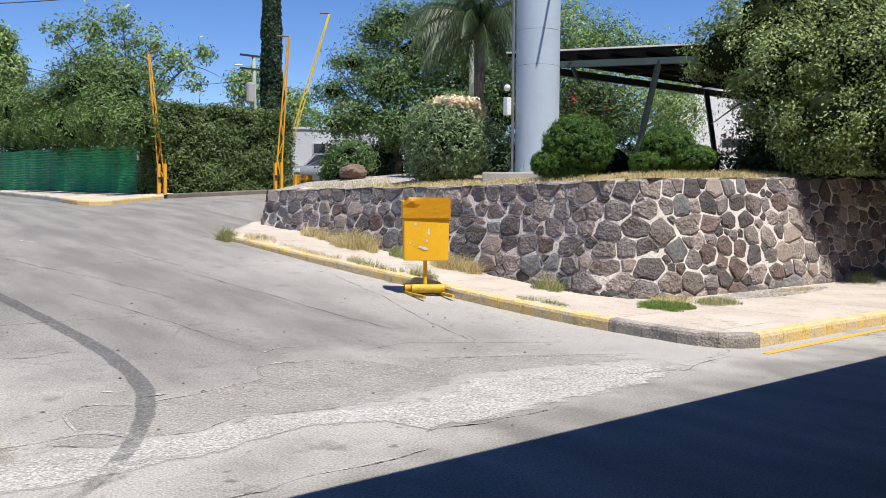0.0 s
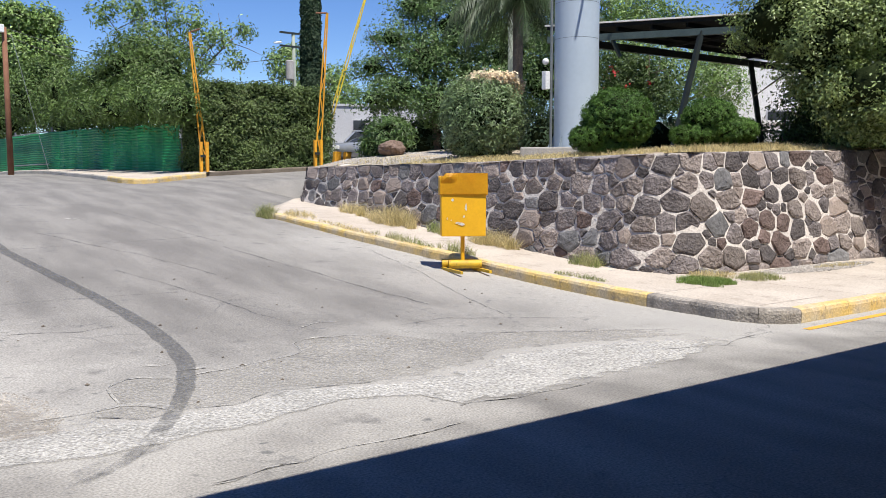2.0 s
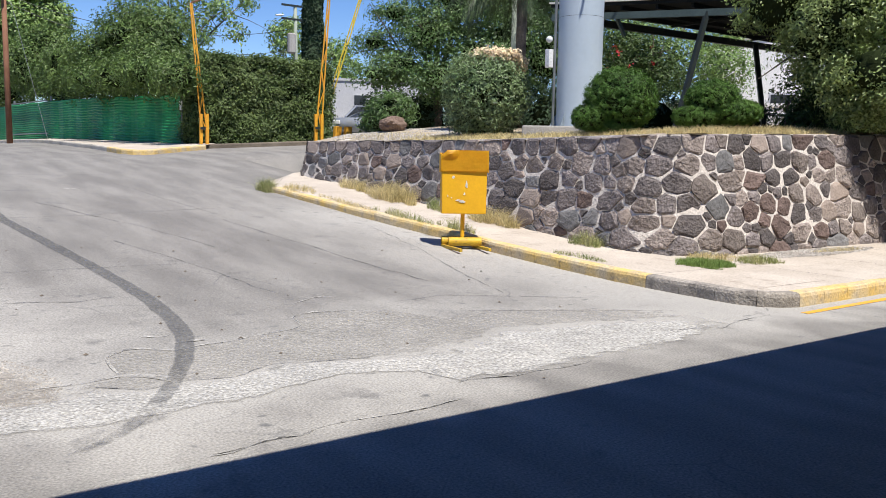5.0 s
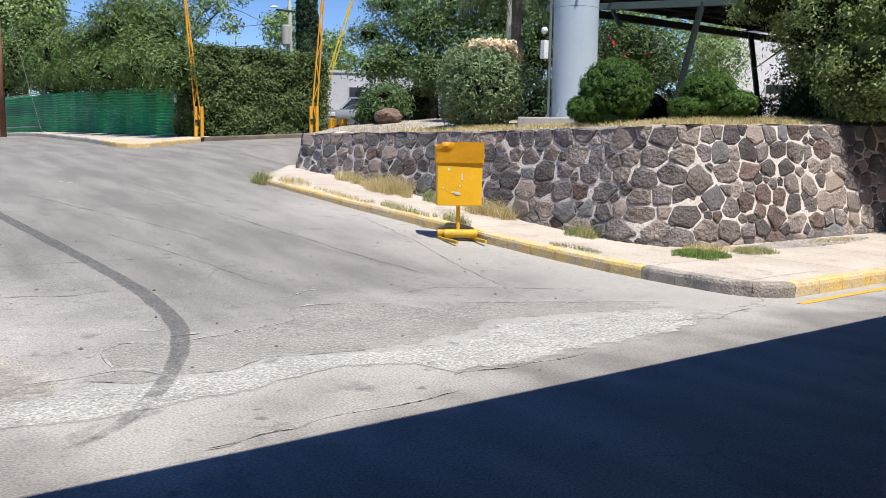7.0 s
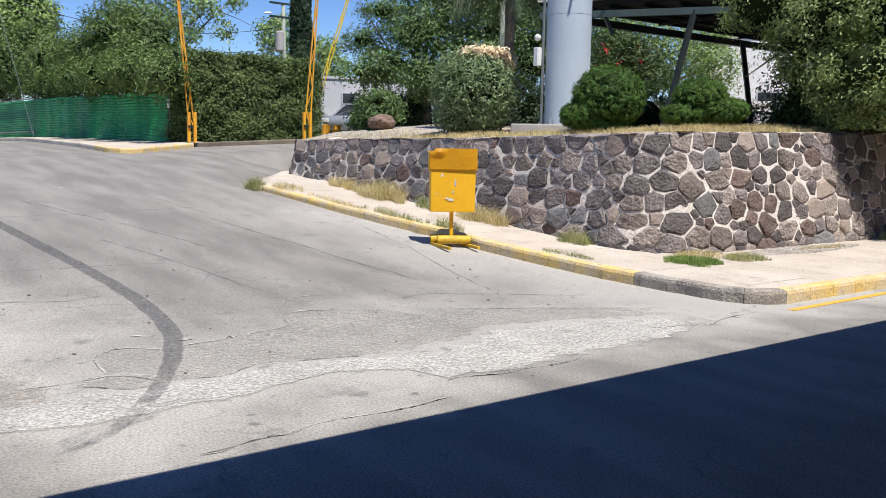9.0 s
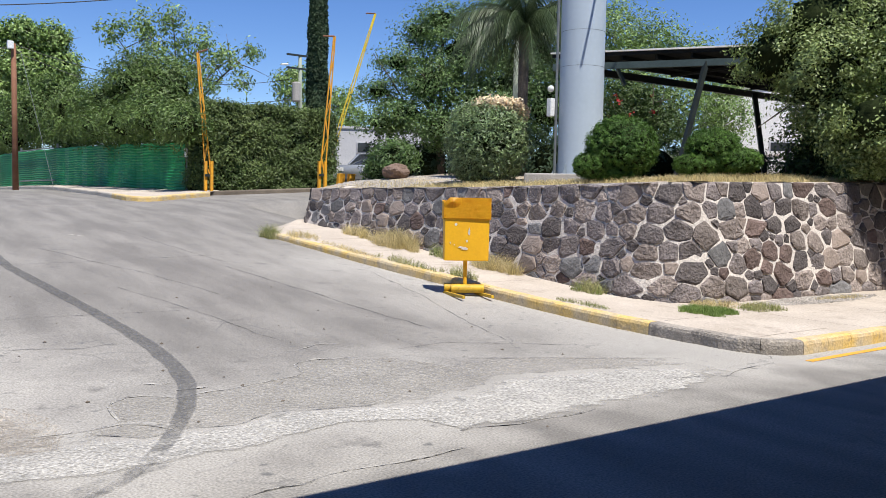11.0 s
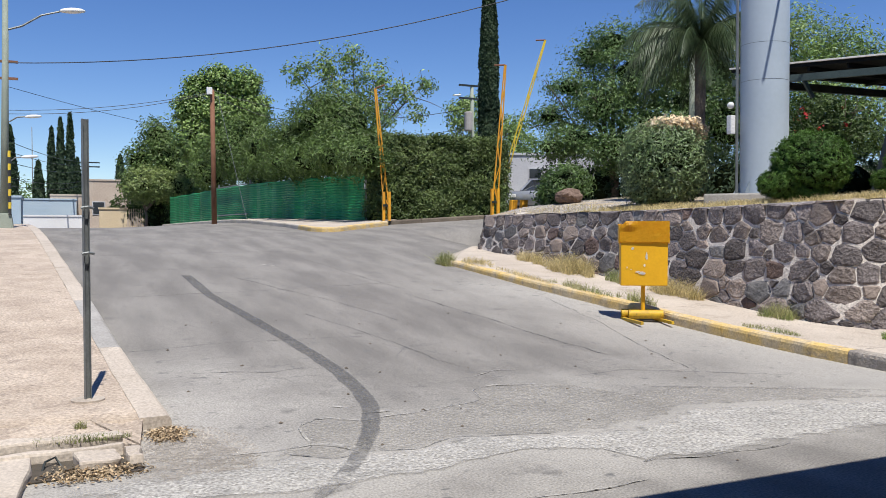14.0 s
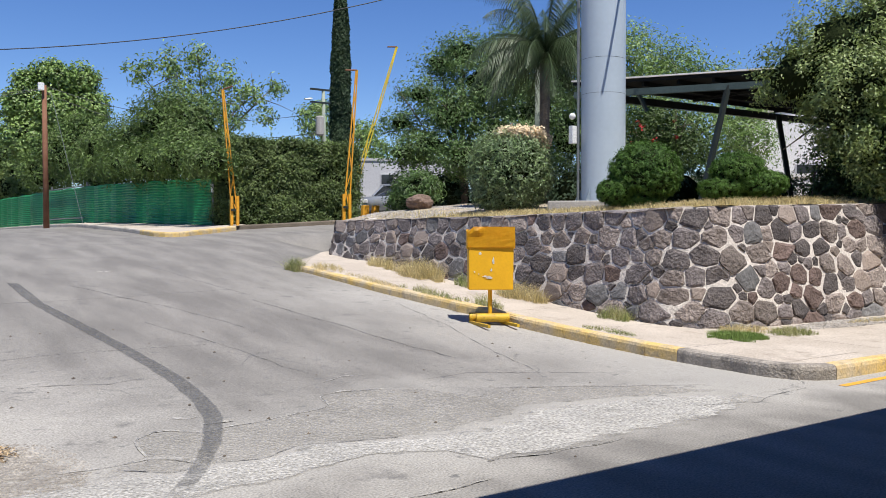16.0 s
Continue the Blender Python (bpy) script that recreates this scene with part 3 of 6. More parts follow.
crack([(-4.25, 1.85), (-3.95, 2.02), (-3.7, 1.95)], 0.02, "lip")
crack([(-4.45, 11.2), (-4.1, 11.0)], 0.10, "lip")
crack([(-6.9, 2.9), (-6.1, 2.75), (-5.7, 2.8)], 0.012)
crack([(-4.9, 6.0), (-4.5, 4.6), (-4.3, 3.2), (-4.2, 2.2)], 0.012)
crack([(-3.4, 1.5), (-2.6, 1.55), (-1.8, 1.1), (-1.0, 0.6)], 0.016)
crack([(-2.9, 0.75), (-2.2, 0.45), (-1.5, 0.0), (-0.9, -0.25)], 0.014)
crack([(-7.0, 10.6), (-5.6, 10.9), (-4.6, 10.8)], 0.016)
crack([(-6.6, 17.0), (-4.2, 17.4), (-1.8, 16.9)], 0.025)
piece("edge_line", strip("edge_line", [(0.15, -1.05), (3.2, -1.0), (20, -1.0)], [(0.15, -1.14), (3.2, -1.09), (20, -1.09)], 0.004, M["line"], 0.5, 0.012), ground, "yellow painted edge line")


def path_points(line, step):
    line = np.array(line, float)
    seg = np.hypot(*np.diff(line, axis=0).T)
    c = np.r_[0, np.cumsum(seg)]
    u = np.linspace(0, c[-1], max(2, int(round(c[-1] / step)) + 1))
    return np.stack([np.interp(u, c, line[:, 0]), np.interp(u, c, line[:, 1])], -1)


def kerb(label, line, height, inward, pick, width=0.16, length=1.0, bump=0.03, rise=None):
    """Kerb stones along a line; inward is +1 when the pavement lies to the right of the way."""
    k = empty("kerb")
    tagged(k, label, "kerb", kind="structure")
    pts = path_points(line, 0.25)
    per = max(1, int(length / 0.25))
    for i in range(0, len(pts) - 1, per):
        run = pts[i:i + per + 1]
        if len(run) < 2:
            continue
        bm = B()
        rings = []
        for j, (x, y) in enumerate(run):
            q = pts[min(i + j + 1, len(pts) - 1)] - pts[max(i + j - 1, 0)]
            q = q / (np.hypot(*q) + 1e-9)
            nx, ny = q[1] * inward, -q[0] * inward
            z = g1(x, y) + (rise(y) if rise else 0.0)
            shrink = 0.003 if j == 0 else (-0.003 if j == len(run) - 1 else 0)
            x, y = x + q[0] * shrink, y + q[1] * shrink
            rag = noise.noise((x * 2.5, y * 2.5, 3)) * bump
            prof = [(-0.0, -0.15), (-0.0, height - 0.05), (0.012, height - 0.015), (0.04 - rag, height + rag * 0.4), (width, height), (width, -0.15)]
            rings.append([bm.verts.new((x + nx * (a + rag), y + ny * (a + rag), z + b)) for a, b in prof])
        for r0, r1 in zip(rings, rings[1:]):
            for m in range(len(r0)):
                bm.faces.new((r0[m], r1[m], r1[(m + 1) % len(r0)], r0[(m + 1) % len(r0)]))
        bm.faces.new(rings[0])
        bm.faces.new(rings[-1][::-1])
        bmesh.ops.recalc_face_normals(bm, faces=bm.faces)
        part("kerb_stone", bm, M[pick(*run[len(run) // 2])], k)
    return k


def arc(cx, cy, r, a0, a1, n=8):
    return [(cx + r * math.cos(radians(a0 + (a1 - a0) * i / n)), cy + r * math.sin(radians(a0 + (a1 - a0) * i / n))) for i in range(n + 1)]


def kerb_x(y):
    """The kerb of the corner lot swings out towards the entrance."""
    return np.interp(y, [5.0, 5.6, 6.5, 7.5, 8.7, 10.4], [0.0, -0.07, -0.18, -0.28, -0.36, -0.50])


def kerb_rise(y):
    return -0.045 * smooth(5.0, 10.0, y)


corner_line = [(-0.50, 10.4), (-0.36, 8.7), (-0.28, 7.5), (-0.18, 6.5), (-0.07, 5.6), (0.0, 5.0), (0.0, -0.35)] + arc(0.5, -0.35, 0.5, 180, 270)[1:] + [(24.0, -0.85)]
kerb("concrete kerb with worn yellow paint, blackened at the corner", corner_line, 0.16, -1,
     lambda x, y: "kerb_yellow" if y > 0.85 or x > 0.7 else "kerb_dark", length=0.5, rise=lambda y: float(kerb_rise(y)))
PAVE = 0.15


def pave_z(X, Y):
    return gz(X, Y) + PAVE + kerb_rise(Y) + 0.004 * np.sin(X * 2.1 + Y)


rows_v, rows_f = [], []
pys = axis((-0.4, 10.4, 0.25))
for y in pys:
    x0 = float(kerb_x(y)) + 0.148
    for k in range(9):
        x = x0 + (1.75 - x0) * k / 8
        rows_v.append((x, y, float(pave_z(x, y))))
for j in range(len(pys) - 1):
    for k in range(8):
        q = j * 9 + k
        rows_f.append((q, q + 1, q + 10, q + 9))
pav = tagged(new("pavement", mesh_from("pavement", rows_v, rows_f, M["walk"], True)), "sunlit beige concrete pavement along the stone wall", "pavement", kind="structure")
piece("pavement_slab", sheet("pavement_slab", axis((0.05, 0.85, 0.05), (0.85, 6, 0.3), (6, 24, 1.0)), axis((-0.80, -0.3, 0.05), (-0.3, 2.0, 0.2)), lambda X, Y: pave_z(X, Y) - 0.003, M["walk"], keep=lambda x, y: x > 0.1 and not (x < 0.5 and y < -0.35 and math.hypot(x - 0.5, y + 0.35) > 0.42) and y > -0.76), pav)
piece("pavement_end", strip("pavement_end", [(-0.50, 10.38), (-0.48, 10.8), (-0.2, 11.45), (0.30, 12.2), (0.95, 13.0), (1.7, 13.9)], [(1.7, 10.38), (1.7, 11.0), (1.7, 11.7), (1.7, 12.5), (1.72, 13.2), (1.95, 14.0)],
                              lambda x, y: 0.105 - 0.095 * float(smooth(10.5, 13.0, y)), M["walk"], 0.2, 0.02), pav)

for y in (0.9, 2.6, 4.4, 6.1, 7.9, 9.6):
    piece("joint", strip("joint", [(0.17 + kerb_x(y), y), (0.9, y + 0.01), (1.5, y)], [(0.17 + kerb_x(y), y + 0.012), (0.9, y + 0.022), (1.5, y + 0.012)], PAVE + 0.008 + float(kerb_rise(y)), M["crack"], 0.2, 0.004), pav)
for x in (2.2, 4.1, 6.0, 7.9, 9.8):
    piece("joint", strip("joint", [(x, -0.68), (x, 0.3), (x, 1.2)], [(x + 0.014, -0.68), (x + 0.014, 0.3), (x + 0.014, 1.2)], PAVE + 0.008, M["crack"], 0.2, 0.004), pav)

def left_rise(y):
    return 0.05 * float(smooth(1.0, 7.0, y))


left_line = [(-7.34, 0.95), (-7.36, 1.45), (-7.62, 5.8), (-8.05, 12.0), (-8.65, 21.8), (-10.4, 46.0)]
kerb("pale concrete kerb of the dusty pavement", left_line, 0.10, -1, lambda x, y: "walk" if not 3.8 < y < 6.8 else "concrete", 0.24, 1.5, 0.012, left_rise)


def left_edge(y):
    return np.interp(y, [0.95, 1.45, 5.8, 12, 21.8, 46], [-7.576, -7.596, -7.856, -8.29, -8.89, -10.64])


ys = np.r_[0.97, axis((0.97, 24, 0.4), (24, 46, 2.0))]
rows_v, rows_f = [], []
for j, y in enumerate(ys):
    for k in range(14):
        x = left_edge(y) - k * k * 0.045
        rows_v.append((x, y, g1(x, y) + (-0.05 if j == 0 else 0.093 + left_rise(y) + 0.008 * noise.noise((x * 2, y * 2, 0)))))
for j in range(len(ys) - 1):
    for k in range(13):
        q = j * 14 + k
        rows_f.append((q, q + 1, q + 15, q + 14))
left_pav = tagged(new("pavement_left", mesh_from("pavement_left", rows_v, rows_f, M["walk2"], True)), "dusty pinkish paving beside the street", "pavement", kind="structure")

# far side of the entrance
far_line = [(2.6, 22.3), (1.2, 21.3), (0.35, 20.7), (-0.25, 20.6), (-0.55, 21.2), (-0.45, 23.0), (-0.25, 26.0), (-0.1, 34.0), (-0.6, 44.0), (-1.6, 54.0)]
kerb("low kerb with faded yellow paint by the entrance", far_line, 0.16, 1, lambda x, y: "kerb_yellow" if y < 23 else "kerb", 0.2, 1.5)
far_v, far_f = [], []
fl = path_points(far_line, 0.5)
fn = np.gradient(fl, axis=0)
fn = np.stack([fn[:, 1], -fn[:, 0]], -1) / np.hypot(fn[:, 0], fn[:, 1])[:, None]
for (x, y), (nx, ny) in zip(fl, fn):
    x, y = x + nx * 0.15, y + ny * 0.15
    for k in range(6):
        x2 = x + (max(x + 0.3, 3.3 - 0.13 * max(0, y - 24)) - x) * k / 5
        y2 = y + max(0, 23.2 - y) * k / 5
        far_v.append((x2, y2, g1(x2, y2) + 0.15))
for i in range(len(fl) - 1):
    for k in range(5):
        q = i * 6 + k
        far_f.append((q, q + 1, q + 7, q + 6))
tagged(new("pavement_far", mesh_from("pavement_far", far_v, far_f, M["walk"], True)), "concrete pavement in front of the green fence", "pavement", kind="structure")
kerb("low dark brown concrete kerb under the hedge", [(2.6, 22.9), (4.5, 22.7), (9.0, 22.4)], 0.16, -1, lambda x, y: "kerb_stain", 0.2, 1.5)

# ---- the raised garden ----
garden = tagged(new("garden_ground", sheet("garden_ground", axis((1.8, 12, 0.25), (12, 40, 2)), axis((2.05, 19.0, 0.25)),
                lambda X, Y: np.where(Y > 14.5, terrace(X, Y) + (gz(X, Y) + 0.02 - terrace(X, Y)) * smooth(14.5, 19.0, Y), terrace(X, Y)) + 0.03 * np.sin(X * 3.1 + 1.7 * Y) * np.sin(Y * 2.3),
                M["soil"], keep=lambda x, y: (y < 13.4 or x > 1.8 + (y - 13.4) * 0.7) and not (x < 2.7 and y < 2.9 and math.hypot(x - 2.7, y - 2.9) > 0.85))), "dry soil and straw of the raised garden", "ground", kind="structure")

# ---- the stone retaining wall ----
wall_base = [(2.9, 13.75), (1.75, 13.75), (1.5, 13.4), (1.5, 2.9)] + arc(2.7, 2.9, 1.2, 180, 270, 10)[1:] + [(17.0, 1.70)]
WP = path_points(wall_base, 0.05)
WU = np.r_[0, np.cumsum(np.hypot(*np.diff(WP, axis=0).T))]
WALL_LEN = WU[-1]
WT = np.gradient(WP, axis=0)
WT /= np.hypot(WT[:, 0], WT[:, 1])[:, None]
for _ in range(6):
    WT[1:-1] = (WT[:-2] + WT[1:-1] + WT[2:]) / 3
BATTER = 0.20


def wall_at(u, z, out=0.0):
    """A point of the leaning face, u along it; out is proud of it."""
    x, y = np.interp(u, WU, WP[:, 0]), np.interp(u, WU, WP[:, 1])
    tx, ty = np.interp(u, WU, WT[:, 0]), np.interp(u, WU, WT[:, 1])
    ix, iy = -ty, tx            # into the bank
    zb = float(gz(x, y)) + PAVE
    k = BATTER * max(0.0, z - 0.2) - out
    return (x + ix * k, y + iy * k, z)


def wall_top(u):
    x, y = np.interp(u, WU, WP[:, 0]), np.interp(u, WU, WP[:, 1])
    return t1(max(x, 1.85), max(y, 2.1)) + 0.02


def wall_foot(u):
    x, y = np.interp(u, WU, WP[:, 0]), np.interp(u, WU, WP[:, 1])
    return g1(x, y) + 0.02


wv, wf = [], []
us = np.arange(0, WALL_LEN, 0.1)
for u in us:
    zt, zf = wall_top(u), wall_foot(u) - 0.1
    for k in range(5):
        wv.append(wall_at(u, zf + (zt - zf) * k / 4))
    wv.append(wall_at(u, zt + 0.0, -0.45))
for i in range(len(us) - 1):
    for k in range(5):
        q = i * 6 + k
        wf.append((q, q + 6, q + 7, q + 1))
stone_wall = tagged(new("wall_stone", mesh_from("wall_stone", wv, wf, M["mortar"])), "battered retaining wall of dark volcanic stone in pale mortar", "wall", kind="structure")


def clip(poly, px, py, nx, ny):
    """Keep the side of the polygon where (p - (px, py)) . n <= 0."""
    out = []
    for (x0, y0), (x1, y1) in zip(poly, poly[1:] + poly[:1]):
        a, b = (x0 - px) * nx + (y0 - py) * ny, (x1 - px) * nx + (y1 - py) * ny
        if a <= 0:
            out.append((x0, y0))
        if (a < 0 < b) or (b < 0 < a):
            t = a / (a - b)
            out.append((x0 + (x1 - x0) * t, y0 + (y1 - y0) * t))
    return out


def build_stones():
    """Rubble: rounded stones of many sizes packed against each other, with wide uneven joints of mortar."""
    rng = random.Random(23)
    deep, WIDE = 2.15, 0.70
    seeds, cells = [], {}
    for r0, tries in ((0.165, 700), (0.138, 2500), (0.11, 4000), (0.08, 5000), (0.055, 1600)):
        for _ in range(tries):
            u, d, r = rng.uniform(0.05, WALL_LEN - 0.1), rng.uniform(0.07, deep), r0 * rng.uniform(0.88, 1.12)
            if r0 > 0.1 and rng.random() < 0.75:
                d = (int(d / 0.29) + 0.5) * 0.29 + rng.uniform(-0.035, 0.035) + 0.07 * noise.noise((u * 0.9, d * 2, 3.0))
            near = [q for a in range(-1, 2) for b in range(-1, 2) for q in cells.get((int(u / 0.5) + a, int(d / 0.5) + b), ())]
            if all(math.hypot((u - q[0]) * WIDE, d - q[1]) > (r + q[2]) * 0.88 for q in near):
                seeds.append((u, d, r))
                cells.setdefault((int(u / 0.5), int(d / 0.5)), []).append((u, d, r))
    seeds.sort(key=lambda q: abs(q[0] - 12.0))
    count = 0
    spare_v, spare_f = [], []
    for u, d, r in seeds:
        zt, zf = wall_top(u), wall_foot(u)
        if d > zt - zf + 0.08:
            continue
        w = r * 1.6
        poly = [(u - w * 1.45, d - w), (u + w * 1.45, d - w), (u + w * 1.45, d + w), (u - w * 1.45, d + w)]
        poly = clip(poly, u, 0.005, 0, -1)
        joint = rng.uniform(0.005, 0.0125)
        for a in range(-2, 3):
            for b in range(-2, 3):
                for qu, qd, qr in cells.get((int(u / 0.5) + a, int(d / 0.5) + b), ()):
                    l = math.hypot(qu - u, qd - d)
                    if 1e-6 < l < 0.9 and poly:
                        k = r / (r + qr) - joint / l
                        nu, nd = (qu - u) * WIDE * WIDE, qd - d
                        l = math.hypot(nu, nd)
                        poly = clip(poly, u + (qu - u) * k, d + (qd - d) * k, nu / l, nd / l)
        if len(poly) < 3:
            continue
        poly = [p for p, q in zip(poly, poly[1:] + poly[:1]) if math.hypot(p[0] - q[0], p[1] - q[1]) > 0.02]
        if len(poly) < 3:
            continue
        outline = []
        for p, q in zip(poly, poly[1:] + poly[:1]):
            f = rng.uniform(0.06, 0.17)
            wob = rng.uniform(-0.006, 0.006)
            outline += [(p[0] + (q[0] - p[0]) * f, p[1] + (q[1] - p[1]) * f + wob), (p[0] + (q[0] - p[0]) * (1 - f), p[1] + (q[1] - p[1]) * (1 - f) - wob)]
        cu, cd = sum(p[0] for p in outline) / len(outline), sum(p[1] for p in outline) / len(outline)
        proud = rng.uniform(0.006, 0.022) + 0.10 * r
        tilt_u, tilt_d = rng.uniform(-0.13, 0.13), rng.uniform(-0.20, 0.10)
        rings = []
        for size, out in ((1.0, -0.03), (0.98, proud * 0.35), (0.74, proud)):
            ring = []
            for a, b in outline:
                j = 1 + rng.uniform(-0.05, 0.05) * (out > 0)
                uu, dd = cu + (a - cu) * size * j, cd + (b - cd) * size * j
                ring.append(wall_at(min(max(uu, 0), WALL_LEN), zt - dd, out + (tilt_u * (uu - cu) + tilt_d * (dd - cd) + rng.uniform(-0.007, 0.007)) * (out > 0)))
            rings.append(ring)
        centre = wall_at(min(max(cu, 0), WALL_LEN), zt - cd, proud + rng.uniform(-0.012, 0.012))
        n = len(outline)
        vs = rings[0] + rings[1] + rings[2] + [centre]
        fs = []
        for g in range(2):
            for i in range(n):
                fs.append((g * n + i, g * n + (i + 1) % n, (g + 1) * n + (i + 1) % n, (g + 1) * n + i))
        for i in range(n):
            fs.append((2 * n + i, 2 * n + (i + 1) % n, 3 * n))
        fs = [f[::-1] for f in fs]
        pick = rng.random()
        mm = M["stone_red" if pick < 0.06 else "stone_tan" if pick < 0.12 else "stone_brown" if pick < 0.44 else "stone_blue" if pick < 0.56 else "stone"]
        if count < 300 and r > 0.075:
            piece("stone", mesh_from("stone", vs, fs, mm), stone_wall)
            count += 1
        else:
            o = len(spare_v)
            spare_v += vs
            spare_f += [tuple(k + o for k in f) for f in fs]
    tagged(piece("stones_beyond", mesh_from("stones_beyond", spare_v, spare_f, M["stone"]), stone_wall), kind="stuff")


build_stones()


# ---- unseen building added behind the camera; its canopy casts the cross street's shade ----
behind = empty("unseen_building", (0, -9.0, 0))
tagged(behind, "unseen plain brick building with a deep flat canopy, added to shade the street", "building", kind="structure")
bm = B()
box(bm, -45, 60, -13, 0, -0.3, 8.0)
part("wall", bm, M["facade"], behind)
# unseen canopy, set low and deep to cut skylight off the shaded road
bm = B()
box(bm, -45, 60, 0.003, 5.57, 2.98, 3.20)
part("canopy", bm, M["facade"], behind)
for x in range(-42, 60, 6):
    bm = B()
    box(bm, x - 0.15, x + 0.15, 0.25, 0.55, -0.1, 2.977, 0.02)
    part("column", bm, M["facade"], behind)


# ---- foliage on clipped shapes ----
def shrub(name, label, base, blobs, n, size, leafm, aspect=0.5, clump=0.06, core=0.86, shell=0.92, per=14, cat="shrub"):
    """A clipped shrub: dense small leaves on rounded forms over black cores for shade."""
    t = empty(name, base)
    tagged(t, label, cat)
    rel = [(np.array(c) - np.array(base), np.array(r)) for c, r in blobs]
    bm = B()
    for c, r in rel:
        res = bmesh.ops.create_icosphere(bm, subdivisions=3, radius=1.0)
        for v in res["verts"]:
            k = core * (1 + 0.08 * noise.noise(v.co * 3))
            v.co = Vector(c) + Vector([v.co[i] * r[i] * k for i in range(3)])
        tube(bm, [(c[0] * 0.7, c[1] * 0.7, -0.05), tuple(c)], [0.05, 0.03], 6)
    part("inner_growth", bm, M["inner_shade"], t, smooth=True)
    p, q = crown_points(rel, n, RNG, clump, shell, per)
    keep = p[:, 2] > 0.02
    piece("foliage", leaf_mesh("foliage", p[keep], q[keep], size, size * aspect, leafm, RNG), t)
    return t


def blades(name, label, centre, rx, ry, n, h, material, fz, lean=0.35, wide=0.012, kind="", cat="grass"):
    """Grass blades scattered over an ellipse."""
    k = np.sqrt(RNG.random(n))
    a = RNG.random(n) * math.tau
    x, y = centre[0] + rx * k * np.cos(a), centre[1] + ry * k * np.sin(a)
    keep = np.array([noise.noise((u * 3.1, v * 3.1, 4.0)) + 0.5 * noise.noise((u * 9, v * 9, 2.0)) for u, v in zip(x, y)]) > 0.9 * k**2 - 0.55
    x, y, k = x[keep], y[keep], k[keep]
    n = len(x)
    z = fz(x, y)
    hh = h * (0.25 + 0.85 * RNG.random(n)) * (1 - 0.65 * k**2)
    d = RNG.normal(size=(n, 2)) * lean
    w = RNG.random(n) * math.tau
    v = np.empty((n, 5, 3))
    sx, sy = np.cos(w) * wide / 2, np.sin(w) * wide / 2
    mx, my, mz = x + d[:, 0] * hh * 0.4, y + d[:, 1] * hh * 0.4, z + hh * 0.6
    v[:, 0] = np.stack([x - sx, y - sy, z - 0.01], -1)
    v[:, 1] = np.stack([x + sx, y + sy, z - 0.01], -1)
    v[:, 2] = np.stack([mx + sx * 0.8, my + sy * 0.8, mz], -1)
    v[:, 3] = np.stack([mx - sx * 0.8, my - sy * 0.8, mz], -1)
    v[:, 4] = np.stack([x + d[:, 0] * hh, y + d[:, 1] * hh, z + hh], -1)
    f = [(i * 5, i * 5 + 1, i * 5 + 2, i * 5 + 3) for i in range(n)] + [(i * 5 + 3, i * 5 + 2, i * 5 + 4) for i in range(n)]
    return tagged(new(name, mesh_from(name, v.reshape(-1, 3).tolist(), f, material)), label, cat, kind=kind)


shrub("ball_shrub", "dark green clipped ball shrub with a low side lobe", (3.30, 4.56, t1(3.30, 4.56)),
      [((3.38, 4.48, 2.63), (0.59, 0.59, 0.51)), ((2.97, 4.72, 2.30), (0.36, 0.36, 0.23)), ((3.30, 4.50, 2.14), (0.38, 0.36, 0.20))], 70000, 0.042, M["leaf_juniper"], 0.28, 0.03, 0.94, 0.97, 20)
shrub("tiered_shrub", "dark green clipped shrub in two rounded tiers", (5.24, 3.78, t1(5.24, 3.78)),
      [((5.16, 3.86, 2.70), (0.46, 0.46, 0.33)), ((4.94, 4.00, 2.38), (0.42, 0.42, 0.21)), ((5.40, 3.58, 2.46), (0.46, 0.46, 0.24))], 60000, 0.042, M["leaf_juniper"], 0.28, 0.03, 0.94, 0.97, 20)
ol = shrub("oleander_shrub", "round grey-green oleander shrub with faded cream flowers on top", (3.92, 8.92, t1(3.92, 8.92)),
           [((3.92, 8.92, 3.00), (0.92, 0.92, 0.88)), ((3.85, 8.95, 2.45), (0.74, 0.74, 0.42))], 30000, 0.085, M["leaf_grey"], 0.30, 0.10, 0.80, 0.84, 16)
fp, fq = crown_points([((0.10, -0.12, 1.72), (0.55, 0.55, 0.13)), ((0.46, -0.40, 1.52), (0.28, 0.28, 0.20)), ((0.26, -0.34, 1.66), (0.40, 0.38, 0.15))], 4800, RNG, 0.06, 0.7, 12)
fp[:, 2] += 0.02
piece("blossom", leaf_mesh("blossom", fp, fq, 0.07, 0.05, M["flower_cream"], RNG), ol, "faded cream flower heads")
shrub("low_shrub", "low olive-green shrub beside a boulder", (4.88, 14.27, 2.15),
      [((4.88, 14.27, 2.80), (0.68, 0.68, 0.52)), ((4.7, 14.4, 2.5), (0.6, 0.6, 0.35))], 6500, 0.12, M["leaf_mid"], 0.25, 0.1, 0.72, 0.8, 10)
bm = B()
r = bmesh.ops.create_icosphere(bm, subdivisions=4, radius=1.0)
for v in r["verts"]:
    k = 1 + 0.22 * noise.noise(v.co * 1.6) + 0.08 * noise.noise(v.co * 5)
    v.co = Vector((v.co.x * 0.38 * k, v.co.y * 0.34 * k, v.co.z * 0.22 * k))
bmesh.ops.transform(bm, matrix=Matrix.Translation((4.50, 13.55, 2.42)), verts=bm.verts)
tagged(part("boulder", bm, M["boulder"]), "rounded reddish-brown boulder on the gravel", "boulder")

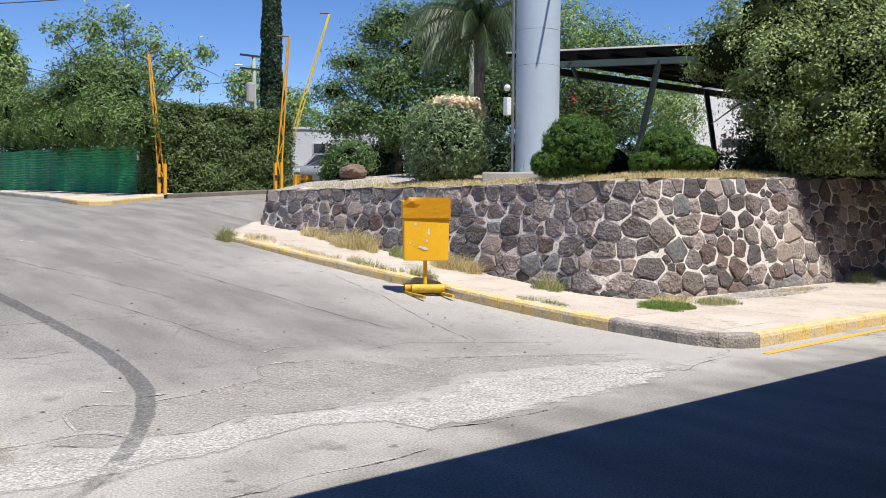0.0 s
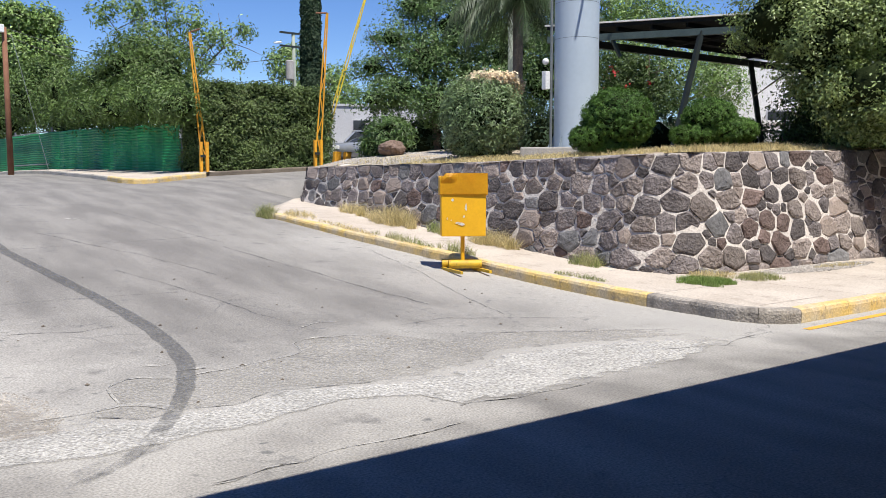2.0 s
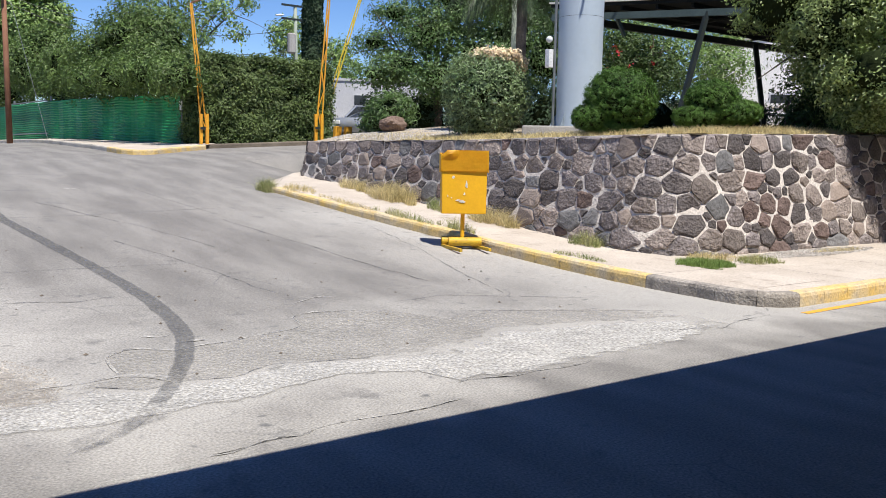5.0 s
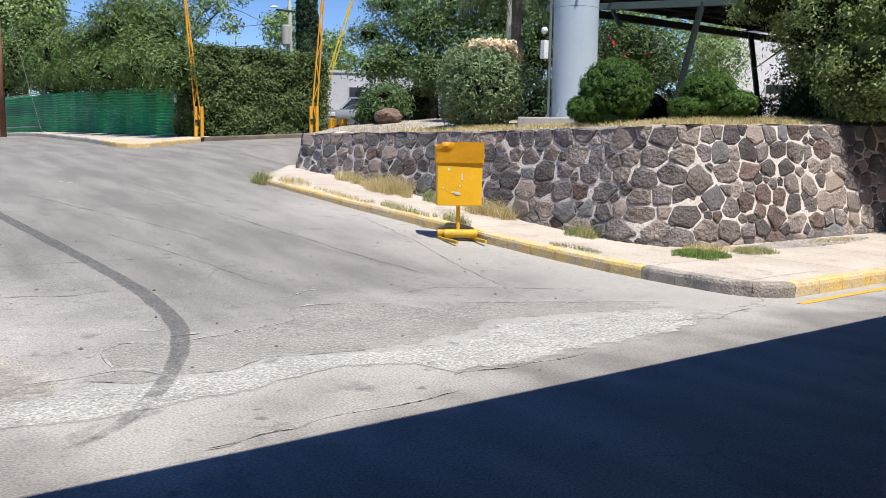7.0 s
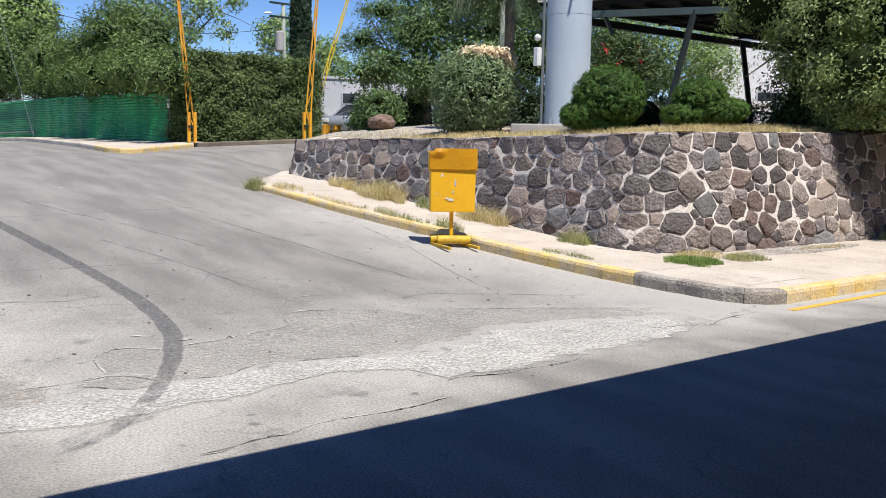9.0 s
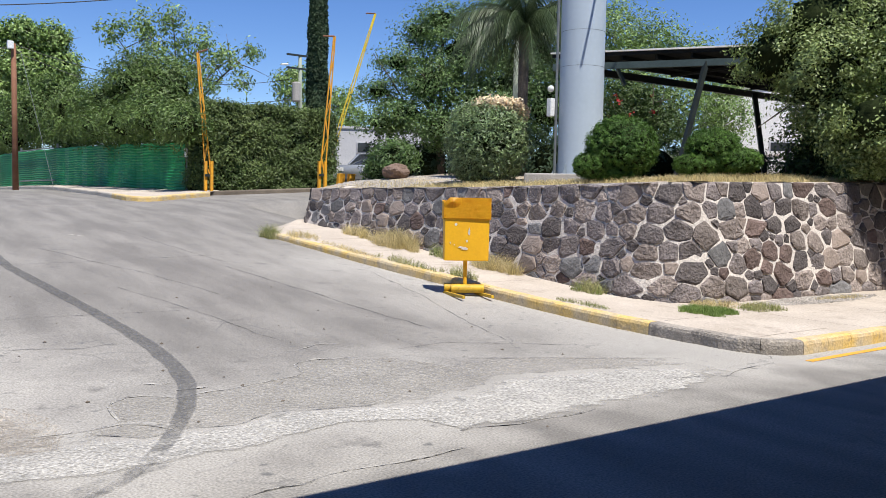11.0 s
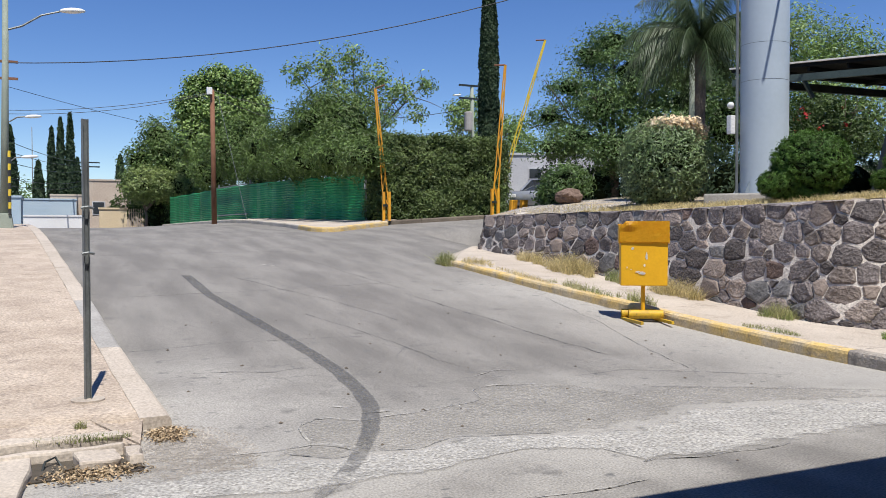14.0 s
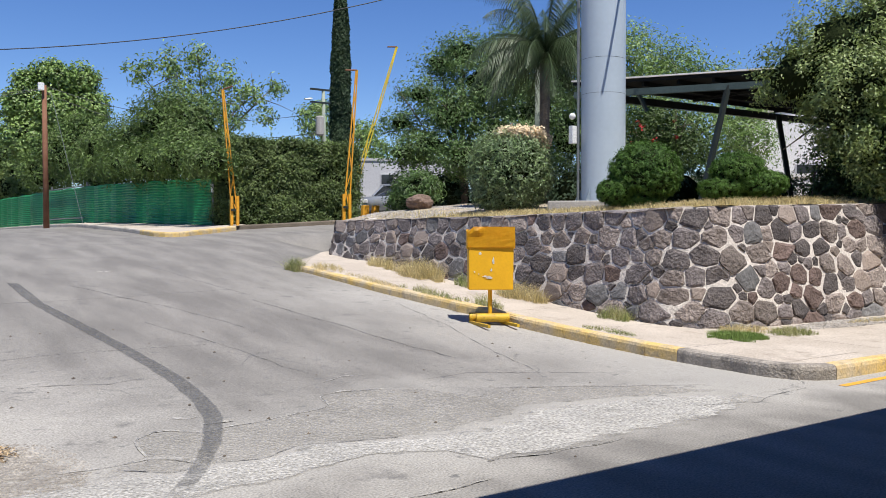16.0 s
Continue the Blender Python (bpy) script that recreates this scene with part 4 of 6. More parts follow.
# ---- yellow litter bin on a stand ----
bin_ = empty("litter_bin", (-0.24, 4.28, g1(-0.24, 4.28)), -31)
tagged(bin_, "battered yellow sheet-metal litter bin on a pipe stand", "litter bin")
bm = B()
box(bm, -0.335, 0.335, -0.13, 0.13, 0.53, 1.20, 0.012)
for v in bm.verts:
    v.co.x *= 1 + 0.03 * (v.co.z - 0.53)
    v.co.y += 0.02 * noise.noise((v.co.x * 5, 0, v.co.z * 4))
part("body", bm, M["yellow"], bin_)
bm = B()
nx_, nz_ = 16, 10
vs = [[bm.verts.new((-0.36 + 0.72 * i / nx_, -0.158 + 0.025 * j / nz_ - 0.002 * noise.noise((i * 0.5, j * 0.6, 4)) - (0.05 * max(0, 1 - math.hypot(i - 3, j - 8) / 3.2)), 1.17 + 0.31 * j / nz_ - (0.05 * max(0, 2 - i) * (j > 7)))) for i in range(nx_ + 1)] for j in range(nz_ + 1)]
for j in range(nz_):
    for i in range(nx_):
        bm.faces.new((vs[j][i], vs[j][i + 1], vs[j + 1][i + 1], vs[j + 1][i]))
back = [bm.verts.new((-0.36 + 0.72 * i / nx_, 0.14, 1.44)) for i in range(nx_ + 1)]
for i in range(nx_):
    bm.faces.new((vs[nz_][i], vs[nz_][i + 1], back[i + 1], back[i]))
bmesh.ops.solidify(bm, geom=bm.faces[:], thickness=0.006)
part("lid", bm, M["yellow"], bin_, "bent yellow sheet-metal lid")
for sx in (-1, 1):
    bm = B()
    box(bm, sx * 0.355 - 0.006, sx * 0.355 + 0.006, -0.12, 0.13, 1.15, 1.42)
    part("lid_side", bm, M["yellow"], bin_)
bm = B()
tube(bm, [(0, 0.02, 0.1), (0, 0.02, 0.56)], 0.032, 12)
part("stem", bm, M["yellow"], bin_)
for dy, x0, x1 in ((-0.07, -0.22, 0.28), (0.09, -0.31, 0.20)):
    bm = B()
    n = 14
    tube(bm, [(x0, dy, 0.105), (x1, dy, 0.105)], 0.068, n, cap=False)
    tube(bm, [(x0, dy, 0.105), (x1, dy, 0.105)], 0.058, n, cap=False)
    part("base_pipe", bm, M["yellow_dirty"], bin_, smooth=True)
for x0, y0, x1, y1 in ((-0.30, 0.10, -0.08, -0.58), (0.18, 0.12, 0.36, -0.48)):
    bm = B()
    d = math.hypot(x1 - x0, y1 - y0)
    box(bm, 0, d, -0.022, 0.022, 0.004, 0.05, 0.005, pose(x0, y0, 0, 0, 0, math.degrees(math.atan2(y1 - y0, x1 - x0))))
    part("foot_bar", bm, M["yellow_dirty"], bin_)
for (x, z, w, h) in ((-0.17, 1.075, 0.045, 0.06), (0.03, 0.97, 0.04, 0.13), (-0.09, 0.735, 0.10, 0.03), (-0.03, 0.715, 0.12, 0.05), (-0.25, 0.8, 0.02, 0.03), (0.0, 0.83, 0.03, 0.05), (-0.19, 0.77, 0.02, 0.02)):
    bm = B()
    ring = [bm.verts.new((x + w / 2 * math.cos(k * math.tau / 9) * RNG.uniform(0.6, 1.2), -0.138, z + h / 2 * math.sin(k * math.tau / 9) * RNG.uniform(0.6, 1.2))) for k in range(9)]
    bm.faces.new(ring)
    bmesh.ops.solidify(bm, geom=bm.faces[:], thickness=0.003)
    part("paint_chip", bm, M["chipped"], bin_)

# ---- sign post without its plate ----
zs = g1(-7.92, 1.62) + 0.10
sp = empty("sign_post", (-7.92, 1.76, zs), 20)
tagged(sp, "bare galvanised sign post in a concrete disc on the paving", "sign post")
bm = B()
box(bm, -0.020, 0.020, 0.010, 0.016, 0, 2.34)
box(bm, -0.026, -0.019, -0.016, 0.016, 0, 2.34)
box(bm, 0.019, 0.026, -0.016, 0.016, 0, 2.34)
part("channel", bm, M["steel"], sp)
bm = B()
tube(bm, [(0, 0, -0.05), (0, 0, 0.008)], 0.135, 24)
part("footing", bm, M["walk"], sp)
for z in (1.22, 1.60):
    bm = B()
    tube(bm, [(-0.05, -0.033, z), (0.0, -0.045, z + 0.01), (0.05, -0.033, z)], 0.012, 6)
    part("wire_tie", bm, M["steel"], sp)

# ---- sign pylon ----
py_ = empty("pylon", (4.64, 6.77, t1(4.64, 6.77)))
tagged(py_, "thick pale blue-grey steel pylon on a concrete plinth", "pylon")
zt = t1(4.64, 6.77)
for z0, z1 in ((0.12, 4.44 - zt), (4.44 - zt, 5.16 - zt), (5.16 - zt, 7.6 - zt), (7.6 - zt, 10.0), (10.0, 13.0)):
    bm = B()
    tube(bm, [(0, 0, z0), (0, 0, z1 - 0.008)], 0.455, 48, cap=False)
    part("drum", bm, M["pylon"], py_, smooth=True)
    bm = B()
    tube(bm, [(0, 0, z1 - 0.02), (0, 0, z1 + 0.01)], 0.449, 48, cap=False)
    part("seam", bm, M["steel"], py_, smooth=True)
bm = B()
tube(bm, [(0, 0, 0.0), (0, 0, 0.10)], 0.62, 32)
part("base_plate", bm, M["steel"], py_)
for k in range(8):
    bm = B()
    v = [bm.verts.new(p) for p in ((0.45, -0.008, 0.1), (0.62, -0.008, 0.1), (0.45, -0.008, 0.42))]
    bm.faces.new(v)
    bmesh.ops.solidify(bm, geom=bm.faces[:], thickness=0.016)
    bmesh.ops.transform(bm, matrix=pose(0, 0, 0, 0, 0, k * 45 + 10), verts=bm.verts)
    part("gusset", bm, M["pylon"], py_)
# unseen bars added to cast the diagonal bands of shade on the drums
for x0, z0, x1, z1 in ((0.10, 8.2, -0.55, 5.2), (0.10, 8.2, 0.25, 5.2), (-1.6, 8.2, 1.6, 8.2)):
    bm = B()
    tube(bm, [(x0, -1.65, z0), (x1, -1.65, z1)], 0.024, 10)
    part("sign_brace", bm, M["steel"], py_)
for x in (-0.25, 0.25):
    bm = B()
    tube(bm, [(x, -1.65, 8.2), (x, -0.35, 8.2)], 0.055, 10)
    part("sign_bracket", bm, M["steel"], py_)
bm = B()
tube(bm, [(-0.42, 0.30, 0.1), (-0.42, 0.30, 10)], 0.03, 8)
part("conduit", bm, M["steel"], py_)
bm = B()
box(bm, -0.58, -0.46, 0.30, 0.42, 1.35, 1.72, 0.01)
part("meter_box", bm, M["lamp"], py_)
bm = B()
bmesh.ops.create_uvsphere(bm, u_segments=12, v_segments=8, radius=0.07, matrix=Matrix.Translation((-0.52, 0.37, 1.92)))
part("lamp_globe", bm, M["lamp"], py_, smooth=True)
bm = B()
box(bm, -0.75, 0.35, -0.4, 0.4, -0.12, 0.20, 0.03, pose(3.95, 6.55, t1(4, 6.6) - 0.02, 0, 0, -45))
tagged(part("plinth", bm, M["concrete"]), "low weathered concrete plinth beside the pylon", "plinth")

# ---- carport ----
cp = empty("carport", (9.0, 8.0, 2.2))
tagged(cp, "dark steel carport with a flat sheet roof on slanting posts", "carport")
A_, C_ = Vector((5.83, 8.90, 4.86)), Vector((9.35, 3.80, 4.86))
D_, E_ = Vector((17.0, 8.45, 4.86)), Vector((17.0, 3.80, 4.86))
along = (C_ - A_)
off = Vector(cp.location)


def beam(p0, p1, w, h, m, name):
    bm = B()
    p0, p1 = Vector(p0), Vector(p1)
    d = (p1 - p0)
    q = d.to_track_quat("X", "Z").to_matrix().to_4x4()
    box(bm, 0, d.length, -w / 2, w / 2, -h / 2, h / 2, 0.0, Matrix.Translation(p0 - off) @ q)
    return part(name, bm, m, cp)


def deck(name, lift, thick, m, grow):
    bm = B()
    q = [A_ + Vector((-grow, 0, 0)), C_ + Vector((-grow, -grow, 0)), E_, D_]
    up = [bm.verts.new(p - off + Vector((0, 0, lift + thick))) for p in q]
    dn = [bm.verts.new(p - off + Vector((0, 0, lift))) for p in q]
    bm.faces.new(up), bm.faces.new(dn[::-1])
    for k in range(4):
        bm.faces.new((dn[k], dn[(k + 1) % 4], up[(k + 1) % 4], up[k]))
    bmesh.ops.recalc_face_normals(bm, faces=bm.faces)
    part(name, bm, m, cp)


deck("roof_sheet", 0.275, 0.035, M["roof_white"], 0.10)
# added black sheet under the white roof, painting its underside as shade
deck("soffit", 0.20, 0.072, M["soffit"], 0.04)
beam(A_ + Vector((0, 0, -0.03)), C_ + Vector((0, 0, -0.03)), 0.1, 0.15, M["teal_steel"], "fascia_beam")
beam(A_ + Vector((0.3, -0.06, 0.0)), D_ + Vector((0, -0.06, 0.0)), 0.1, 0.17, M["dark_steel"], "rear_beam")
# purlins and rafters take the same painted shade colour
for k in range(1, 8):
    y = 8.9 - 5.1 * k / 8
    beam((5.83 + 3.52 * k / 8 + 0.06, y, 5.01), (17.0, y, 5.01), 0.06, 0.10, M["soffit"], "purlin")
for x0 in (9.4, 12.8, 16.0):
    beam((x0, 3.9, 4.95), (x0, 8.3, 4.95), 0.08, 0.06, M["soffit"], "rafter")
beam((7.0, 6.22, 2.0), (7.79, 6.06, 4.84), 0.10, 0.10, M["dark_steel"], "post")
beam((13.15, 7.88, 1.9), (12.8, 8.19, 4.82), 0.12, 0.12, M["dark_steel"], "post")
beam((6.90, 7.62, 4.40), (6.67, 7.68, 4.80), 0.07, 0.07, M["teal_steel"], "hanger")

# ---- entrance booms, standing upright ----


def lattice(bm, p0, p1, w0, w1, r, n, across):
    p0, p1, across = Vector(p0), Vector(p1), Vector(across)
    a = [p0.lerp(p1, k / n) - across * (w0 + (w1 - w0) * k / n) / 2 for k in range(n + 1)]
    b = [p0.lerp(p1, k / n) + across * (w0 + (w1 - w0) * k / n) / 2 for k in range(n + 1)]
    tube(bm, [a[0], a[-1]], r, 6)
    tube(bm, [b[0], b[-1]], r, 6)
    for k in range(n):
        tube(bm, [a[k], b[k + 1]] if k % 2 else [b[k], a[k + 1]], r * 0.8, 5)


def boom(base, dx, height, label, m, housing=1.2, side=(0.83, -0.55, 0)):
    t = empty("boom_barrier", base)
    tagged(t, label, "barrier", "entrance booms")
    s_ = Vector(side)
    for k in (-1, 1):
        bm = B()
        c = s_ * 0.105 * k
        box(bm, c.x - 0.05, c.x + 0.05, c.y - 0.05, c.y + 0.05, -0.05, housing, 0.01)
        part("upright", bm, m, t)
    bm = B()
    box(bm, -0.13, 0.13, -0.05, 0.05, housing * 0.55, housing * 0.62)
    part("pivot_plate", bm, M["dark_steel"], t)
    bm = B()
    lattice(bm, (0, 0, housing * 0.5), tuple(s_ * dx + Vector((0, 0, height))), 0.19, 0.05, 0.026, 7, s_)
    part("boom_arm", bm, m, t)
    bm = B()
    e = s_ * dx + Vector((0, 0, height))
    tube(bm, [e, e + s_ * (0.35 if dx < 0 else -0.4) + Vector((0, 0, 0.12 if dx < 0 else 0.0))], 0.03, 6)
    part("end_hook", bm, M["wood"], t)
    return t


boom((2.80, 23.0, g1(2.8, 23.0)), -0.40, 4.95, "orange-yellow lattice boom barrier raised upright by the hedge", M["gate_yellow"])
boom((6.20, 21.0, g1(6.2, 21.0)), 0.37, 5.55, "orange-yellow lattice boom barrier raised upright behind the wall", M["gate_yellow"], 1.15)
boom((8.9, 25.9, g1(8.9, 25.9)), 2.05, 7.4, "lemon-yellow lattice boom barrier raised aslant inside the entrance", M["boom_yellow"])
bm = B()
for dx in (0.08, 0.42):
    box(bm, 7.05 + dx, 7.30 + dx, 21.6 - dx * 0.5, 21.8 - dx * 0.5, 1.8, 2.62, 0.03)
for v in bm.verts:
    if v.co.z > 2.3:
        v.co.x += 0.08
tagged(part("barrier_block", bm, M["gate_yellow"]), "yellow-painted concrete blocks at the entrance", "bollard")

# ---- hedge beside the entrance ----
hedge = empty("hedge", (6, 24.4, 1.85))
tagged(hedge, "tall clipped dark green hedge beside the entrance", "hedge")
# solid black box gives the hedge its inner shade by colour
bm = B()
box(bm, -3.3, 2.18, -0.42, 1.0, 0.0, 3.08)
part("inner_growth", bm, M["inner_shade"], hedge)
m_, per_ = 2600, 26
u_, v_, w_ = RNG.random(m_), RNG.random(m_), RNG.random(m_)
face = RNG.random(m_)
front, over = (face < 0.64)[:, None], (face < 0.84)[:, None]
hc = np.where(front, np.stack([-3.5 + 5.85 * u_, np.full(m_, -0.50), 0.08 + 3.12 * v_], -1),
              np.where(over, np.stack([-3.5 + 5.85 * u_, -0.55 + 1.65 * v_, np.full(m_, 3.14)], -1), np.stack([np.where(w_ < 0.4, -3.45, 2.30), -0.55 + 1.6 * u_, 0.1 + 3.0 * v_], -1)))
hd = np.where(front, [0, -1.0, 0.25], np.where(over, [0, 0, 1.0], np.stack([np.where(w_ < 0.4, -1.0, 1.0), np.full(m_, -0.3), np.full(m_, 0.2)], -1)))
bulge = np.array([0.20 * noise.noise((p[0] * 1.1, p[1] * 1.1, p[2] * 1.1)) + 0.12 * noise.noise((p[0] * 3.3, p[1] * 3, p[2] * 3.3)) for p in hc])[:, None]
hc = hc + hd * (bulge + 0.02)
hp = np.repeat(hc, per_, 0) + RNG.normal(size=(m_ * per_, 3)) * 0.085
hn = np.repeat(hd, per_, 0) + RNG.normal(size=(m_ * per_, 3)) * 0.65 + [0, 0, 0.35]
piece("foliage", leaf_mesh("foliage", hp, hn, 0.085, 0.05, M["leaf_hedge"], RNG), hedge)

# ---- green slatted fence ----
fence = empty("fence", (2.45, 24.2, g1(2.45, 24.2) + 0.14))
tagged(fence, "green slatted fence on steel posts along the pavement", "fence")
F0, F1 = np.array([2.45, 24.2]), np.array([-1.25, 52.0])
FN = 11
for k in range(FN + 1):
    p = F0 + (F1 - F0) * k / FN
    z = g1(*p) + 0.14 - fence.location.z
    bm = B()
    tube(bm, [(p[0] - F0[0], p[1] - F0[1], z - 0.1), (p[0] - F0[0], p[1] - F0[1], z + (2.15 if k == 0 else 1.95 if k in (5, 7) else 1.8))], 0.05 if k in (5, 7) else 0.03, 8)
    part("fence_post", bm, M["steel"] if k in (0, 5, 6, 7) else M["fence_post"], fence)
for k in range(FN):
    p0, p1 = F0 + (F1 - F0) * k / FN, F0 + (F1 - F0) * (k + 1) / FN
    z0, z1 = g1(*p0) + 0.14, g1(*p1) + 0.14
    bm = B()
    gate = k in (5, 6)
    rows_ = 16
    for r_ in range(rows_):
        h0 = 0.03 + r_ * 1.71 / rows_
        seg = 6
        for s_ in range(seg):
            q = []
            for f in (s_ / seg, (s_ + 1) / seg):
                x, y = p0 + (p1 - p0) * f - F0
                zz = z0 + (z1 - z0) * f - fence.location.z - 0.03 * math.sin(f * math.pi)
                b_ = (0.07 * math.sin(f * 9 + k * 2) + 0.02) * math.sin(math.pi * f) * (0.2 if gate else 1.0) + 0.015 * math.sin(math.pi * f) * noise.noise((f * 7, k * 3.1, r_ * 0.2))
                q.append(((x - 0.04 + b_, y, zz + h0), (x - 0.075 + b_, y, zz + h0 + 0.045), (x - 0.04 + b_, y, zz + h0 + 0.112)))
            a_ = [[bm.verts.new(c) for c in row] for row in q]
            bm.faces.new((a_[0][0], a_[1][0], a_[1][1], a_[0][1]))
            bm.faces.new((a_[0][1], a_[1][1], a_[1][2], a_[0][2]))
    part("slat_bay", bm, M["slat"], fence)
    if gate:
        for h in (0.25, 1.75):
            bm = B()
            tube(bm, [(p0[0] - F0[0] - 0.16, p0[1] - F0[1], z0 - fence.location.z + h), (p1[0] - F0[0] - 0.16, p1[1] - F0[1], z1 - fence.location.z + h)], 0.03, 6)
            part("gate_rail", bm, M["steel"], fence)
bm = B()
box(bm, -0.10, -0.05, -0.20, -0.02, 1.2, 1.5)
part("notice", bm, M["white_wall"], fence, "small white notice")


# ---- trees ----
def at(p, r, k=1.0):
    return (p, (r, r, r * k))


# last three clumps stand out of view, added to keep skylight off the wall
tree("street_tree", "large leafy green tree overhanging the shaded end of the wall", (10.2, 5.0, 2.3),
     [at((8.2, 2.6, 5.3), 1.3), at((9.6, 2.2, 5.7), 1.6), at((7.9, 1.5, 4.3), 1.1), at((9.2, 1.2, 4.4), 1.2), at((8.6, 0.7, 3.0), 0.95), at((7.15, 2.84, 4.04), 1.0),
      at((7.03, 3.81, 4.64), 0.85), at((7.36, 3.26, 5.18), 0.9), at((6.95, 2.7, 4.3), 0.8), at((7.25, 2.25, 3.1), 0.75), at((7.6, 2.75, 2.9), 0.6), at((7.0, 2.6, 3.4), 0.6), at((7.1, 1.9, 2.7), 0.55), at((11.0, 2.0, 6.0), 2.0), at((10.8, 1.1, 4.5), 1.4), at((12.6, 1.1, 4.6), 1.5), at((14.4, 1.1, 4.6), 1.5),
      at((6.8, 1.65, 3.2), 0.72, 0.85), at((7.5, 1.25, 3.1), 0.88, 0.85), at((7.65, 0.5, 3.25), 0.75, 0.85), at((9.8, 0.5, 3.0), 1.0, 0.9), at((11.2, 0.5, 3.0), 1.1, 0.9), at((12.7, 0.5, 3.1), 1.1, 0.9), at((14.2, 0.5, 3.1), 1.1, 0.9), at((8.4, 1.9, 2.7), 0.7, 0.7), at((9.6, 1.7, 2.6), 0.8, 0.7), at((7.3, 1.35, 2.55), 0.62), at((8.05, 1.0, 2.5), 0.7), at((8.9, 0.6, 2.45), 0.7), at((7.9, 1.75, 2.4), 0.55), at((9.9, -0.5, 3.7), 0.9), at((11.0, -1.2, 3.9), 1.3), at((12.8, -1.5, 4.1), 1.5)], 230000, 0.068, M["leaf_ficus"], 0.17, 0.20, 0.6, 110, 0.5, core=0.58, low=-0.15)
tree("shade_shrub", "dark small-leaved shrub beside the carport post", (7.6, 3.9, 2.2),
     [at((8.02, 3.72, 3.06), 0.55, 1.3), at((8.12, 3.15, 2.62), 0.6), at((7.82, 3.66, 2.4), 0.45), at((9.46, 2.76, 2.2), 0.6), at((9.73, 2.18, 2.15), 0.65)], 12000, 0.08, M["leaf_dark"], 0.06, 0.16, 0.3, 20, 0.5, cat="shrub")
shrub("undergrowth", "dark dense undergrowth beneath the street tree", (9.9, 3.4, t1(9.9, 3.4)),
      [((9.65, 3.6, 2.75), (0.75, 0.6, 0.62)), ((10.6, 3.0, 2.7), (0.85, 0.6, 0.6)), ((11.8, 2.7, 2.7), (0.9, 0.6, 0.6))], 16000, 0.08, M["leaf_dark"], 0.5, 0.09, 0.85, 0.88, 14)
tree("courtyard_tree", "wide feathery green tree shading the courtyard", (9.4, 18.4, 2.1),
     [at((7.63, 19.63, 5.48), 0.7, 0.6), at((8.21, 19.26, 6.48), 0.8, 0.7), at((9.07, 19.29, 7.69), 0.8, 0.7), at((9.73, 18.82, 8.11), 0.9, 0.7), at((10.08, 17.94, 6.81), 1.5, 0.9), at((8.83, 18.24, 5.73), 1.2, 0.7), at((7.37, 19.2, 4.34), 0.75, 0.5), at((8.18, 18.68, 4.64), 1.1, 0.6),
      at((9.01, 17.49, 4.21), 1.3, 0.6), at((10.56, 17.57, 4.91), 1.5, 0.9), at((12.13, 17.56, 5.74), 1.6), at((13.05, 16.73, 5.12), 1.5), at((12.6, 17.15, 7.18), 1.5), at((11.34, 18.22, 8.23), 1.2, 0.8)], 76000, 0.11, M["leaf_mid"], 0.16, 0.40, 0.4, 60, 0.42, flat=0.5, core=0.42)
tree("rear_tree", "light green tree behind the carport", (17.5, 15.5, 2.0),
     [at((16.84, 17.18, 8.3), 1.3), at((17.86, 16.02, 8.03), 0.95), at((18.81, 14.84, 7.53), 0.7), at((16.54, 16.02, 6.17), 1.3), at((16.85, 14.1, 5.16), 1.2), at((17.83, 12.82, 4.8), 1.0), at((18.52, 13.57, 6.08), 0.9)],
     20000, 0.15, M["leaf_light"], 0.15, 0.4, 0.45, 28, 0.35)
fl_ = tree("flowering_tree", "dark green tree with a few red flowers", (13.0, 12.3, 2.0),
           [at((12.8, 12.7, 4.92), 1.0), at((12.43, 13.1, 4.28), 0.9), at((13.39, 12.01, 4.35), 0.9)], 9000, 0.12, M["leaf_dark"], 0.12, 0.3, 0.4, 28)
rp, rq = crown_points([(np.array((12.56, 12.37, 4.78)) - np.array((13.0, 12.3, 2.0)), (0.9, 0.9, 0.5))], 90, RNG, 0.08, 0.8, 8)
tagged(piece("red_blossom", leaf_mesh("red_blossom", rp, rq, 0.09, 0.07, M["flower_red"], RNG), fl_, "red flowers"), kind="stuff")
tree("airy_tree", "tall tree with thin airy shoots over the fence", (4.6, 31.6, 1.9),
     [at((2.2, 32.74, 8.74), 0.75), at((3.44, 32.39, 9.17), 0.8), at((4.55, 32.04, 9.61), 0.7), at((5.55, 31.69, 8.57), 0.9), at((6.66, 31.27, 7.93), 0.8), at((7.76, 30.81, 8.47), 0.55), at((5.67, 31.64, 7.12), 1.1), at((3.93, 32.24, 8.01), 1.1), at((7.39, 30.97, 6.87), 0.55)],
     5200, 0.18, M["leaf_light"], 0.11, 0.24, 0.2, 15, 0.4)
